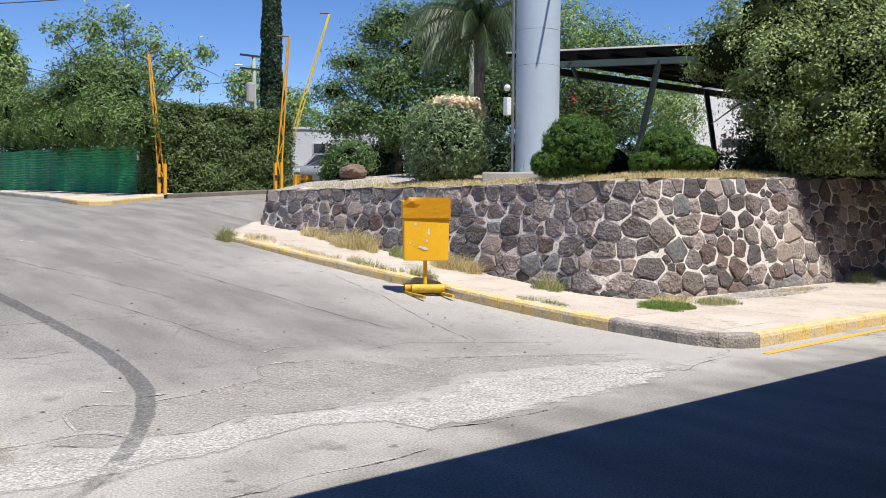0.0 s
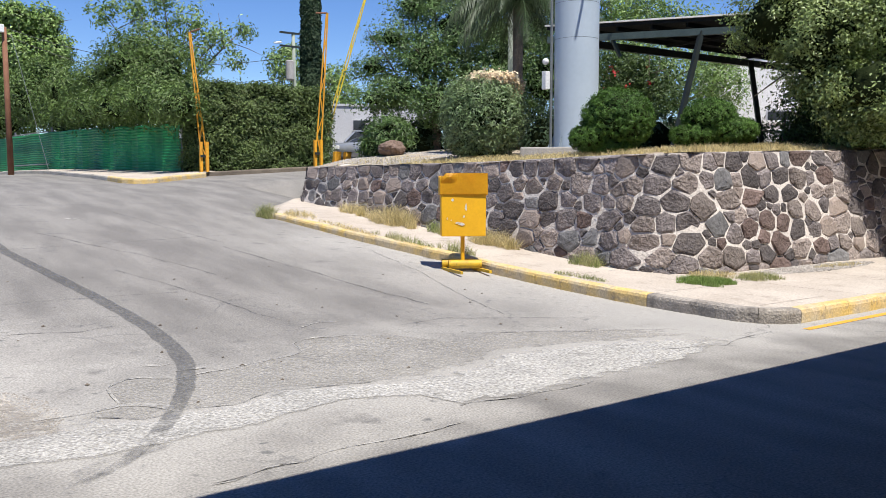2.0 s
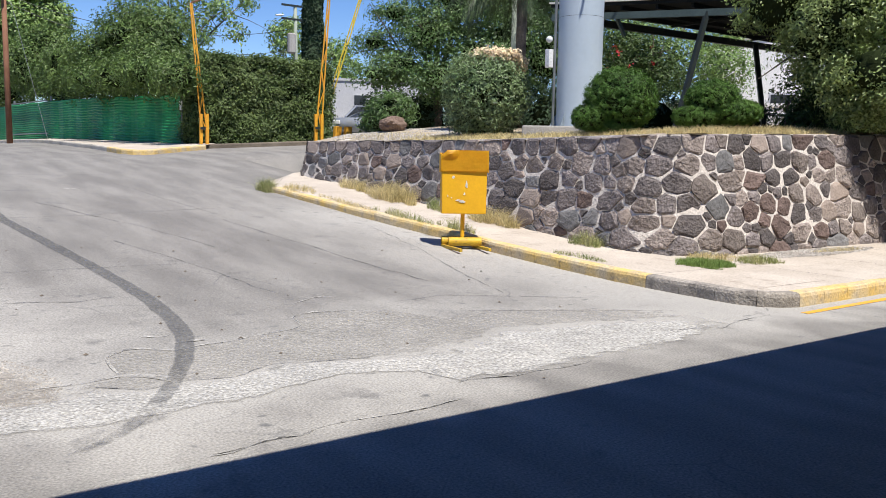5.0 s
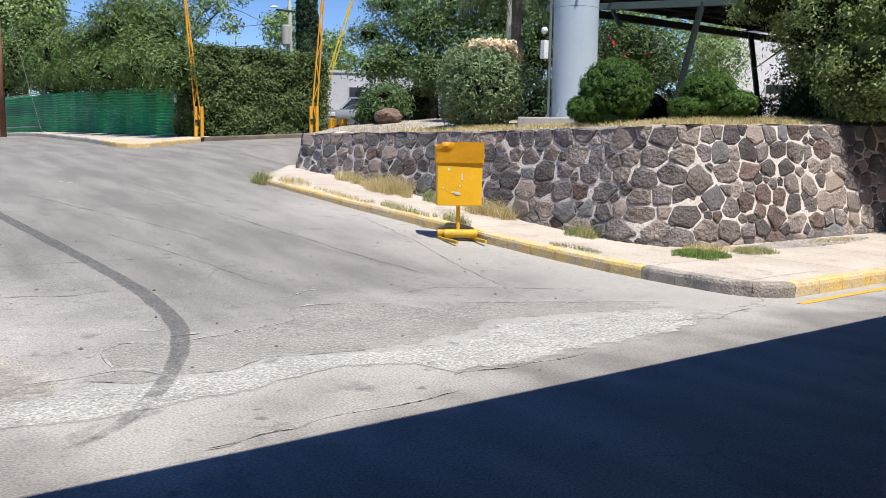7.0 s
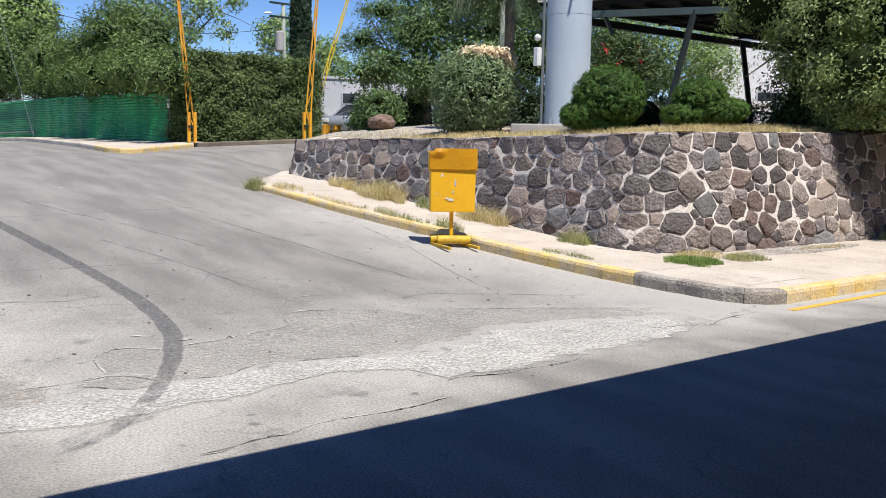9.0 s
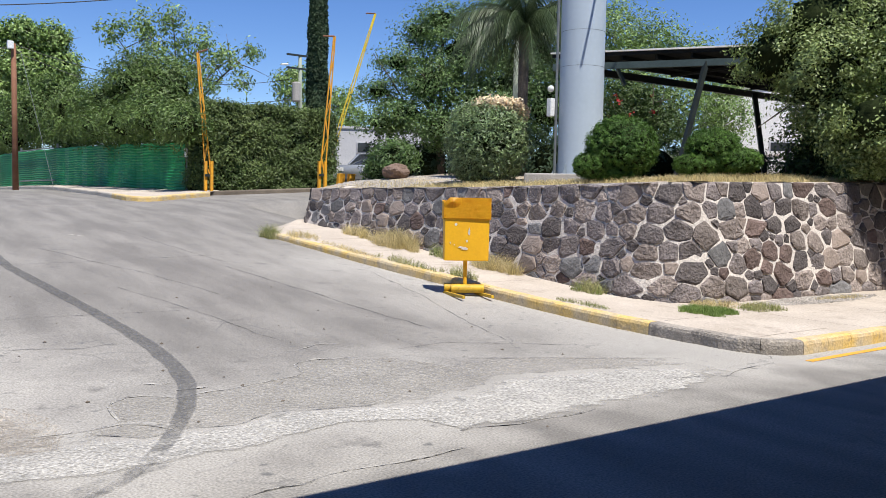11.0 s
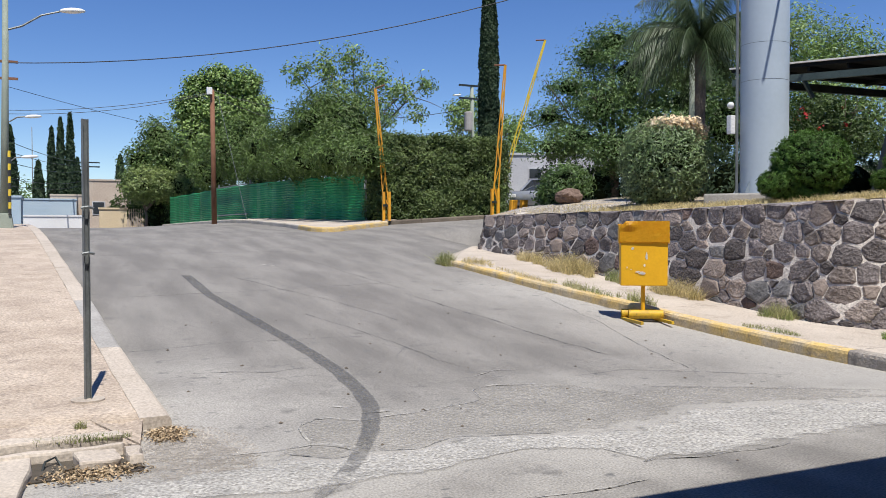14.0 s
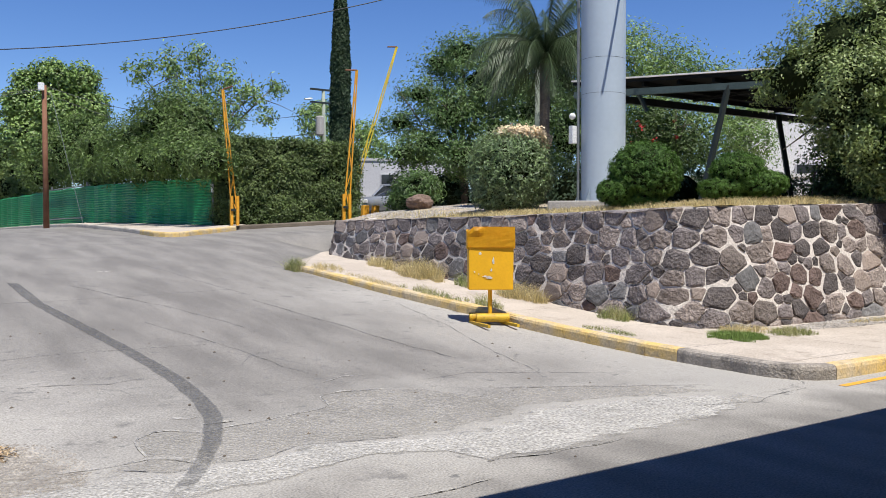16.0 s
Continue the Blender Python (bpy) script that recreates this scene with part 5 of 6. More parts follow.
tree("fence_tree", "dense dark green tree leaning over the fence", (4.4, 30.6, 1.9),
     [at((2.62, 30.55, 6.37), 1.4), at((3.49, 29.23, 6.07), 1.3), at((1.94, 31.78, 5.55), 1.35), at((2.76, 28.94, 4.91), 1.3), at((3.84, 28.05, 4.77), 0.95), at((1.7, 33.91, 4.88), 1.25), at((1.38, 36.03, 5.31), 1.3), at((2.15, 30.68, 4.29), 1.0), at((3.29, 27.18, 3.98), 0.7), at((2.03, 23.39, 4.15), 0.95, 0.7), at((1.78, 25.58, 4.38), 1.1, 0.65), at((1.34, 27.79, 4.37), 1.1, 0.6), at((0.95, 30.38, 4.4), 1.0, 0.6)],
     56000, 0.14, M["leaf_shade"], 0.15, 0.26, 0.6, 30, 0.34, core=0.55)
tree("fence_bush", "low rounded green bush behind the fence", (2.6, 40.0, 1.9),
     [at((1.44, 39.6, 5.0), 1.1), at((1.1, 43.24, 5.88), 1.6), at((0.7, 47.37, 5.16), 1.5), at((1.86, 43.09, 6.7), 1.4), at((1.55, 38.05, 4.32), 0.8)], 24000, 0.15, M["leaf_shade"], 0.12, 0.28, 0.6, 28, core=0.55)
tree("broadleaf_tree", "tall light green broadleaf tree behind the pole", (2.5, 50.5, 1.9),
     [at((-0.35, 50.57, 9.29), 0.9), at((0.16, 50.49, 10.76), 0.7), at((1.53, 50.28, 11.2), 0.9), at((2.39, 50.12, 10.69), 0.8), at((3.36, 49.93, 11.1), 0.8), at((1.7, 50.25, 8.84), 1.6), at((3.78, 49.84, 9.28), 1.1), at((0.16, 50.49, 7.33), 1.4), at((2.74, 50.05, 7.23), 1.6)],
     32000, 0.2, M["leaf_light"], 0.17, 0.34, 0.5, 20, 0.65, core=0.4)
# three low clumps at the end fill a gap that is only shade
tree("corner_tree", "dark green tree behind the end of the fence", (0.4, 58.0, 1.8),
     [at((-1.35, 57.74, 8.07), 1.4), at((-2.57, 57.86, 6.32), 1.3), at((-0.64, 56.65, 6.69), 1.7), at((-2.48, 56.85, 4.68), 1.5), at((-0.83, 56.68, 4.71), 1.7), at((0.52, 55.49, 5.28), 1.6), at((-0.46, 56.63, 3.53), 1.1), at((0.02, 54.55, 2.71), 1.2), at((0.85, 53.93, 3.09), 1.3)],
     24000, 0.2, M["leaf_shade"], 0.16, 0.36, 0.55, 24, 0.5, core=0.55)
tree("corner_bush", "yellowish green bush in front of the garden gate", (-2.6, 54.5, 1.7),
     [at((-2.75, 54.2, 4.6), 1.15), at((-1.7, 54.2, 4.5), 1.1), at((-3.3, 54.2, 4.3), 0.7), at((-0.8, 53.6, 4.4), 0.9)], 15000, 0.16, M["leaf_ficus"], 0.1, 0.28, 0.6, 26, 0.5, core=0.6)
# dark filler put where only deep shade lies at the fence end
shrub("shade_fill", "dark filler shrub standing in for shade at the end of the fence", (-1.2, 55.6, g1(-1.2, 55.6)),
      [((-1.75, 55.8, 2.4), (0.9, 0.7, 1.1)), ((-0.7, 55.4, 2.5), (1.0, 0.7, 1.2))], 5000, 0.15, M["leaf_dark"], 0.5, 0.12, 0.88, 0.9, 14)
tree("yard_tree", "small light green tree behind the hedge", (13.0, 37.2, 1.9),
     [at((12.68, 37.35, 7.95), 0.9), at((13.26, 37.07, 8.43), 0.6), at((13.4, 37.0, 7.15), 0.8), at((16.35, 37.69, 7.38), 0.9), at((16.79, 37.45, 6.37), 1.0)], 4500, 0.2, M["leaf_light"], 0.12, 0.3, 0.4, 18)


def cypress(base, height, r, n, size=0.09):
    t = empty("cypress", base)
    tagged(t, "narrow dark green columnar cypress", "tree", "cypresses")
    bm = B()
    tube(bm, [(0, 0, -0.1), (0, 0, height * 0.95)], [r * 0.3, 0.03], 8)
    part("trunk", bm, M["bark"], t)
    k = RNG.random(n)
    a_ = RNG.random(n) * math.tau
    prof = np.minimum(1, k * 7) * (1 - k**2.6) ** 0.75 + 0.06
    lump = np.array([noise.noise((math.cos(x) * 1.5, math.sin(x) * 1.5, y * height * 0.9)) for x, y in zip(a_, k)])
    rr = r * prof * (0.93 + 0.25 * lump) * (0.82 + 0.2 * RNG.random(n))
    p = np.stack([rr * np.cos(a_), rr * np.sin(a_), 0.2 + k * (height - 0.2)], -1)
    q = np.stack([np.cos(a_), np.sin(a_), np.full(n, 0.3)], -1) + RNG.normal(size=(n, 3)) * 0.45
    piece("foliage", leaf_mesh("foliage", p, q, size * 2, size, M["leaf_cypress"], RNG, -1.0), t)
    bm = B()
    tube(bm, [(0, 0, 0.3), (0, 0, height * 0.15), (0, 0, height * 0.6), (0, 0, height * 0.93)], [r * 0.5, r * 0.78, r * 0.7, r * 0.15], 10)
    part("inner_growth", bm, M["leaf_cypress"], t, smooth=True)
    return t


cypress((11.36, 31.3, 1.9), 13.2, 0.58, 15000)
for px_, d_, h_, r_ in (((-8.39, 79.1, 10.86), 0, 0, 0.48), ((-7.64, 79.1, 11.78), 0, 0,  0.5), ((-6.84, 79.09, 12.24), 0, 0, 0.5), ((-9.5, 79.09, 7.74), 0, 0, 0.58), ((-6.26, 79.08, 8.11), 0, 0, 0.5), ((-2.9, 73.93, 8.08), 0, 0, 0.6), ((-11.14, 64.04, 9.2), 0, 0, 0.6)):
    cypress((px_[0], px_[1], 0.9), px_[2] - 0.9, r_, 1600, 0.2)

palm = empty("palm", (7.70, 12.15, t1(7.70, 12.15)))
tagged(palm, "tall palm with drooping dusty green fronds", "palm tree")
bm = B()
tube(bm, [(0, 0, -0.1), (0.05, 0, 0.6), (0.08, 0.03, 2.2), (0.12, 0.05, 4.2)], [0.24, 0.17, 0.14, 0.16], 14)
part("trunk", bm, M["bark"], palm, smooth=True)
for k in range(46):
    az_, el_ = k * 2.399, 1.42 - 1.7 * (k / 46) + RNG.normal() * 0.08
    ln = 2.4 + RNG.random() * 0.7
    pts, dirv = [], Vector((math.cos(az_) * math.cos(el_), math.sin(az_) * math.cos(el_), math.sin(el_)))
    p = Vector((0.12, 0.05, 4.2))
    for s_ in range(11):
        pts.append(p.copy())
        p += dirv * ln / 10
        dirv = (dirv + Vector((0, 0, -0.10 - 0.03 * s_))).normalized()
    bm = B()
    tube(bm, pts, [0.025 - 0.002 * i for i in range(11)], 5)
    for i in range(1, 11):
        for m_ in range(5):
            c = pts[i - 1].lerp(pts[i], m_ / 5)
            d = (pts[i] - pts[i - 1]).normalized()
            sd = d.cross(Vector((0, 0, 1)))
            sd = sd.normalized() if sd.length > 0.01 else Vector((1, 0, 0))
            for sg in (-1, 1):
                l2 = 0.62 * math.sin(math.pi * min(1, (i + m_ / 4) / 11 * 0.9 + 0.1)) + 0.1
                tip = c + sd * sg * l2 * 0.45 + d * l2 * 0.4 + Vector((0, 0, -l2 * (0.7 + 0.4 * RNG.random())))
                mid = c.lerp(tip, 0.5) + Vector((0, 0, 0.06))
                w_ = d * 0.013
                f = [bm.verts.new(x) for x in (c - w_, c + w_, mid + w_, mid - w_, tip)]
                bm.faces.new((f[0], f[1], f[2], f[3]))
                bm.faces.new((f[3], f[2], f[4]))
    part("frond", bm, M["leaf_palm"], palm)

# planting under the courtyard trees, leaf colour darkened for the shade there
row = empty("shrub_row", (10.5, 14.5, 2.1))
tagged(row, "row of shrubs, leaves coloured near-black for the shade under the courtyard trees", "shrub")
rb = [((x, y, 0.65), (1.0, 1.0, r_)) for x, y, r_ in ((-2.0, 5.6, 1.5), (-0.8, 4.8, 1.6), (0.6, 4.2, 1.6), (-1.2, 4.4, 1.2), (0.2, 3.2, 1.1), (0.6, 0.4, 0.9), (1.4, -0.8, 0.8), (2.2, -2.2, 0.8), (3.0, -3.5, 0.75), (4.0, -4.8, 0.7), (5.0, -6.2, 0.65), (-2.1, -2.9, 0.95), (-1.0, -3.5, 0.9), (-3.4, -1.6, 0.9), (0.2, -4.6, 0.8))]
p, q = crown_points(rb, 30000, RNG, 0.16, 0.7, 24)
piece("foliage", leaf_mesh("foliage", p, q, 0.11, 0.055, M["leaf_cypress"], RNG), row)
# black cores paint the shade within the row
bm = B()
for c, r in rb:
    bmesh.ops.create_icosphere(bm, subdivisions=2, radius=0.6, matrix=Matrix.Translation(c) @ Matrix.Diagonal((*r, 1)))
tagged(part("inner_growth", bm, M["inner_shade"], row, smooth=True), kind="stuff")


# ---- buildings ----
def block(name, label, x0, x1, y0, y1, z0, z1, m, windows=(), rz=0.0, parapet=0.12):
    """A plain house with a parapet and windows given on its front (y0) face: (x, z, w, h)."""
    t = empty(name, ((x0 + x1) / 2, y0, z0), rz)
    tagged(t, label, "building")
    hw = (x1 - x0) / 2
    bm = B()
    box(bm, -hw, hw, 0, y1 - y0, -0.5, z1 - z0)
    part("wall", bm, m, t)
    bm = B()
    box(bm, -hw - 0.06, hw + 0.06, -0.06, y1 - y0 + 0.06, z1 - z0, z1 - z0 + parapet)
    part("roof_edge", bm, m, t)
    for x, z, w, h in windows:
        bm = B()
        box(bm, x - w / 2 - 0.06, x + w / 2 + 0.06, -0.05, 0.03, z - h / 2 - 0.06, z + h / 2 + 0.06, 0.01)
        win = part("window", bm, M["grey_wall"], t)
        bm = B()
        box(bm, x - w / 2, x + w / 2, -0.065, 0.0, z - h / 2, z + h / 2)
        part("pane", bm, M["glass"], win)
    return t


block("grey_house", "light grey building behind the courtyard", 12.6, 19.5, 33.0, 39.0, 1.6, 5.5, M["grey_wall"], [(-0.9, 2.9, 0.6, 0.5), (1.2, 2.9, 0.6, 0.5)], -30)
block("white_house", "white building behind the carport", 22.5, 34.0, 13.5, 22.0, 1.6, 7.0, M["white_wall"], [(-3.0, 2.4, 1.0, 1.2), (0.0, 2.4, 1.0, 1.2)], -48)
block("low_white_wall", "low white wall behind the clipped shrubs", 15.2, 21.5, 12.2, 12.6, 1.7, 3.55, M["white_wall"], (), -48)
block("tan_house", "flat-roofed tan brick house at the end of the street", -6.0, -0.8, 64.5, 70.0, 1.0, 5.3, M["tan_wall"], [(-1.7, 2.2, 0.8, 0.9)])
block("blue_house", "low pale blue house beyond the crest", -11.2, -6.6, 68.0, 74.0, 0.5, 3.9, M["blue_wall"])
block("grey_gable", "low bluish grey shed beyond the pole", -12.6, -10.0, 50.0, 54.0, 1.0, 3.45, M["blue_wall"])
block("white_garden_wall", "low white wall across the end of the street", -11.5, -6.2, 62.0, 62.3, 0.6, 2.5, M["white_wall"])
block("brick_house", "far low house of bare tan brick", -8.5, -5.6, 72.0, 78.0, 0.5, 4.4, M["tan_wall"])
block("cream_garden_wall", "low cream garden wall", -5.4, -3.6, 57.0, 57.25, 1.0, 2.95, M["cream"])
pf = empty("picket_fence", (-3.5, 57.0, 1.25))
tagged(pf, "cream slatted gate between garden walls", "fence")
for k in range(9):
    bm = B()
    box(bm, k * 0.15, k * 0.15 + 0.07, 0, 0.05, 0, 1.75)
    part("slat", bm, M["cream"], pf)
for h in (0.3, 1.45):
    bm = B()
    box(bm, -0.05, 1.4, 0.05, 0.09, h, h + 0.08)
    part("rail", bm, M["cream"], pf)
bm = B()
box(bm, -2.1, -1.75, 56.9, 57.3, 1.0, 3.6, 0.02)
tagged(part("gate_pillar", bm, M["tan_wall"]), "tan plastered gate pillar", "pillar")
tree("garden_bush", "reddish-green bush behind the garden wall", (-3.0, 60.0, 1.2), [((-3.6, 60, 3.2), (0.9, 0.8, 0.8)), ((-2.4, 60, 3.3), (0.9, 0.8, 0.8))], 2600, 0.2, M["leaf_dark"], 0.06, 0.2, 0.6, 20)
wd = empty("distant_trees", (-14, 88, 0.5))
tagged(wd, "far green trees beyond the houses", "trees", kind="stuff")
wp, wq = crown_points([((x, y, z), (3.0, 2.5, r_)) for x, y, z, r_ in ((-6, 0, 2.5, 2.2), (-1, 2, 2.8, 2.4), (4, 0, 3.0, 2.6), (9, 3, 2.6, 2.4), (-12, 0, 3.0, 2.8), (14, 0, 3, 2.5))], 15000, RNG, 0.5, 0.5, 30)
tagged(piece("far_foliage", leaf_mesh("far_foliage", wp, wq, 0.32, 0.18, M["leaf_mid"], RNG), wd), kind="stuff")

# ---- parked car inside the entrance ----
car = empty("car", (11.75, 26.50, g1(11.75, 26.50) + 0.21), 32)
tagged(car, "silver car parked inside the entrance", "car")


def loft(name, sections, m, parent, label=""):
    """Skin over cross-sections along x, each a list of (y, z)."""
    bm = B()
    rings = [[bm.verts.new((x, y, z)) for y, z in s] for x, s in sections]
    for r0, r1 in zip(rings, rings[1:]):
        for k in range(len(r0)):
            bm.faces.new((r0[k], r0[(k + 1) % len(r0)], r1[(k + 1) % len(r0)], r1[k]))
    bm.faces.new(rings[0][::-1])
    bm.faces.new(rings[-1])
    bmesh.ops.recalc_face_normals(bm, faces=bm.faces)
    return part(name, bm, m, parent, label, smooth=True)


def hullring(w, z0, z1):
    return [(-w * 0.92, z0), (-w, z0 + 0.15), (-w, z1 - 0.12), (-w * 0.9, z1), (w * 0.9, z1), (w, z1 - 0.12), (w, z0 + 0.15), (w * 0.92, z0)]


body = loft("body", [(-2.1, hullring(0.7, 0.35, 0.75)), (-1.9, hullring(0.82, 0.25, 0.88)), (-0.9, hullring(0.86, 0.22, 0.95)), (1.0, hullring(0.86, 0.22, 0.95)), (1.9, hullring(0.82, 0.25, 0.92)), (2.1, hullring(0.72, 0.35, 0.8))], M["carpaint"], car)
loft("cabin", [(-1.05, [(-0.74, 0.93), (-0.74, 0.95), (0.74, 0.95), (0.74, 0.93)]), (-0.35, [(-0.74, 0.93), (-0.60, 1.40), (0.60, 1.40), (0.74, 0.93)]), (0.9, [(-0.74, 0.93), (-0.60, 1.43), (0.60, 1.43), (0.74, 0.93)]), (1.7, [(-0.7, 0.92), (-0.68, 0.95), (0.68, 0.95), (0.7, 0.92)])], M["glass"], car)
bm = B()
box(bm, -0.4, 0.95, -0.6, 0.6, 1.41, 1.46, 0.02)
part("roof", bm, M["carpaint"], car)
for y in (-1, 1):
    for x0, z0, x1, z1 in ((-1.05, 0.95, -0.36, 1.43), (0.30, 0.95, 0.26, 1.43), (1.66, 0.95, 0.92, 1.44)):
        bm = B()
        tube(bm, [(x0, y * 0.75, z0), (x1, y * 0.62, z1)], 0.045, 6)
        part("pillar", bm, M["carpaint"], car)
for x in (-1.35, 1.3):
    for y in (-0.80, 0.80):
        bm = B()
        tube(bm, [(x, y - 0.1, 0.1), (x, y + 0.1, 0.1)], 0.31, 20)
        wh = part("wheel", bm, M["black"], car)
        bm = B()
        tube(bm, [(x, y - 0.105, 0.1), (x, y + 0.105, 0.1)], 0.19, 16)
        part("rim", bm, M["steel"], wh)
for y in (-0.6, 0.6):
    bm = B()
    box(bm, -2.12, -1.95, y - 0.16, y + 0.16, 0.6, 0.76, 0.03)
    part("headlight", bm, M["lamp"], car)


# ---- poles and wires ----
def pole(name, label, base, top, r0, r1, m, cat="utility pole"):
    t = empty(name, base)
    tagged(t, label, cat)
    bm = B()
    d = Vector(top) - Vector(base)
    tube(bm, [(0, 0, -0.2), tuple(d)], [r0, r1], 12)
    part("shaft", bm, m, t, smooth=True)
    return t


wb = (-1.4, 34.54, 1.92)
wt = (-1.45, 34.55, 8.04)
wp_ = pole("utility_pole", "reddish-brown wooden utility pole by the fence", (wb[0], wb[1], g1(wb[0], wb[1]) + 0.1), wt, 0.125, 0.10, M["wood"])
bm = B()
box(bm, -0.32, -0.08, -0.25, -0.05, wt[2] - g1(wb[0], wb[1]) - 0.35, wt[2] - g1(wb[0], wb[1]) - 0.02, 0.02)
part("junction_box", bm, M["lamp"], wp_)
zg = wt[2] - g1(wb[0], wb[1])
bm = B()
tube(bm, [(0.2, -0.1, zg - 0.4), (1.3, -1.0, 0.1)], 0.012, 5)
part("stay_wire", bm, M["steel"], wp_)

lp = pole("street_lamp", "tall greenish concrete pole with a lamp arm", (-9.45, 21.0, g1(-9.45, 21) + 0.1), (-9.35, 21.0, 8.6), 0.10, 0.075, M["pole_concrete"], "street lamp")
lz = g1(-9.45, 21) + 0.1
bm = B()
box(bm, -0.24, 0.24, -0.24, 0.24, -0.1, 0.45, 0.05)
for v in bm.verts:
    if v.co.z > 0.3:
        v.co.x *= 0.75
        v.co.y *= 0.75
part("pedestal", bm, M["pole_concrete"], lp)
bm = B()
tube(bm, [(0.1, 0, 5.6), (0.5, 0, 5.75), (1.0, 0, 6.1), (1.55, 0, 6.28)], [0.03, 0.03, 0.028, 0.025], 8)
part("arm", bm, M["steel"], lp)


def lamp_head(parent, x, y, z, k=1.0):
    bm = B()
    r = bmesh.ops.create_uvsphere(bm, u_segments=14, v_segments=8, radius=1)
    for v in r["verts"]:
        v.co = Vector((x + v.co.x * 0.36 * k, y + v.co.y * 0.14 * k, z + (v.co.z * 0.10 if v.co.z > 0 else v.co.z * 0.06) * k - v.co.x * -0.03))
    part("lamp_head", bm, M["lamp"], parent, smooth=True)


lamp_head(lp, 1.82, 0, 6.30)
for k in range(10):
    bm = B()
    tube(bm, [(0.14, -0.2, 0.4 + 0.18 * k), (0.145, -0.2, 0.58 + 0.18 * k)], 0.04, 8)
    part("guard_band", bm, M["boom_yellow"] if k % 2 else M["pole_dark"], lp, "yellow and black striped guard pipe")
lp2 = pole("street_lamp", "farther concrete utility pole with two lamp arms", (-10.1, 34.0, g1(-10.1, 34)), (-9.95, 34.0, 9.8), 0.18, 0.12, M["pole_concrete"], "street lamp")
for z, x in ((4.7, 0.9), (3.0, 0.75)):
    bm = B()
    tube(bm, [(0.1, 0, z - 0.35), (x * 0.6, 0, z - 0.05), (x, 0, z)], 0.03, 6)
    part("arm", bm, M["steel"], lp2)
    lamp_head(lp2, x + 0.25, 0, z, 0.95)
for z in (6.2, 6.9):
    bm = B()
    box(bm, -0.6, 0.6, -0.05, 0.05, z, z + 0.1)
    part("cross_arm", bm, M["wood"], lp2)
dp = pole("dark_pole", "thin dark utility pole by the far pavement", (-6.6, 47.0, g1(-6.6, 47)), (-6.7, 47.0, 5.9), 0.11, 0.08, M["dark_steel"])
fpz = pole("far_pole", "far utility pole with cross arms", (-5.6, 82.0, 0.9), (-5.6, 82.0, 8.2), 0.14, 0.1, M["dark_steel"])
for z in (6.6, 7.0):
    bm = B()
    box(bm, -1.2, 1.4, -0.05, 0.05, z, z + 0.12)
    part("cross_arm", bm, M["dark_steel"], fpz)
mast = pole("radio_mast", "far thin lattice radio mast", (-11.5, 150.0, 0.5), (-11.5, 150.0, 18.5), 0.12, 0.06, M["steel"], "mast")
tp = pole("transformer_pole", "concrete pole with a grey transformer beside the cypress", (9.79, 29.86, 2.22), (9.72, 29.9, 8.22), 0.10, 0.08, M["pole_concrete"])
bm = B()
tube(bm, [(-0.32, -0.1, 3.9), (-0.32, -0.1, 3.95), (-0.32, -0.1, 4.75), (-0.32, -0.1, 4.8)], [0.14, 0.20, 0.20, 0.14], 16)
part("transformer", bm, M["concrete"], tp)
for z in (5.4, 6.0):
    bm = B()
    box(bm, -0.75, 0.25, -0.05, 0.05, z, z + 0.08)
    part("cross_arm", bm, M["dark_steel"], tp)
lamp_head(tp, -0.85, 0, 5.55, 0.6)
pole("garden_post", "pale concrete post behind the palm", (9.56, 14.5, t1(9.5, 14.5)), (9.56, 14.5, 7.0), 0.12, 0.10, M["concrete"])


def wire(label, p0, p1, sag, r=0.012):
    bm = B()
    p0, p1 = Vector(p0), Vector(p1)
    tube(bm, [p0.lerp(p1, k / 20) - Vector((0, 0, sag * 4 * (k / 20) * (1 - k / 20))) for k in range(21)], r, 5)
    return tagged(part("cable", bm, M["wire"]), label, "cable", "overhead cables")


wire("black overhead cable crossing the street", (-9.36, 21.0, 6.25), (5.6, 15.2, 8.75), 0.65, 0.014)
wire("black overhead cable across the street to the trees", (-9.96, 34.0, 7.55), (0.0, 48.5, 7.5), 0.12)
wire("black overhead cable to the wooden pole", (-9.96, 34.0, 6.55), (wt[0], wt[1], wt[2] - 0.1), 0.25)
wire("black overhead cable to the wooden pole", (-9.96, 34.0, 6.4), (wt[0], wt[1], wt[2] - 0.15), 0.3)
wire("black overhead cable along the fence", wt, (9.79, 29.86, 7.28), 0.9)
wire("black overhead cable along the fence", (wt[0], wt[1], wt[2] - 0.3), (9.79, 29.86, 6.35), 1.0)
for z0, z1 in ((5.3, 8.1), (4.85, 7.8), (4.4, 7.2), (3.7, 6.3), (3.4, 5.9)):
    wire("black overhead cable beyond the crest", (-9.96, 34, z0), (-5.6, 82, z1), 0.3, 0.014)

yp = (9.57, 14.49, 7.22)
pole("utility_post", "pale weathered post beside the palm", (yp[0], yp[1], 1.9), yp, 0.14, 0.12, M["pole_concrete"])

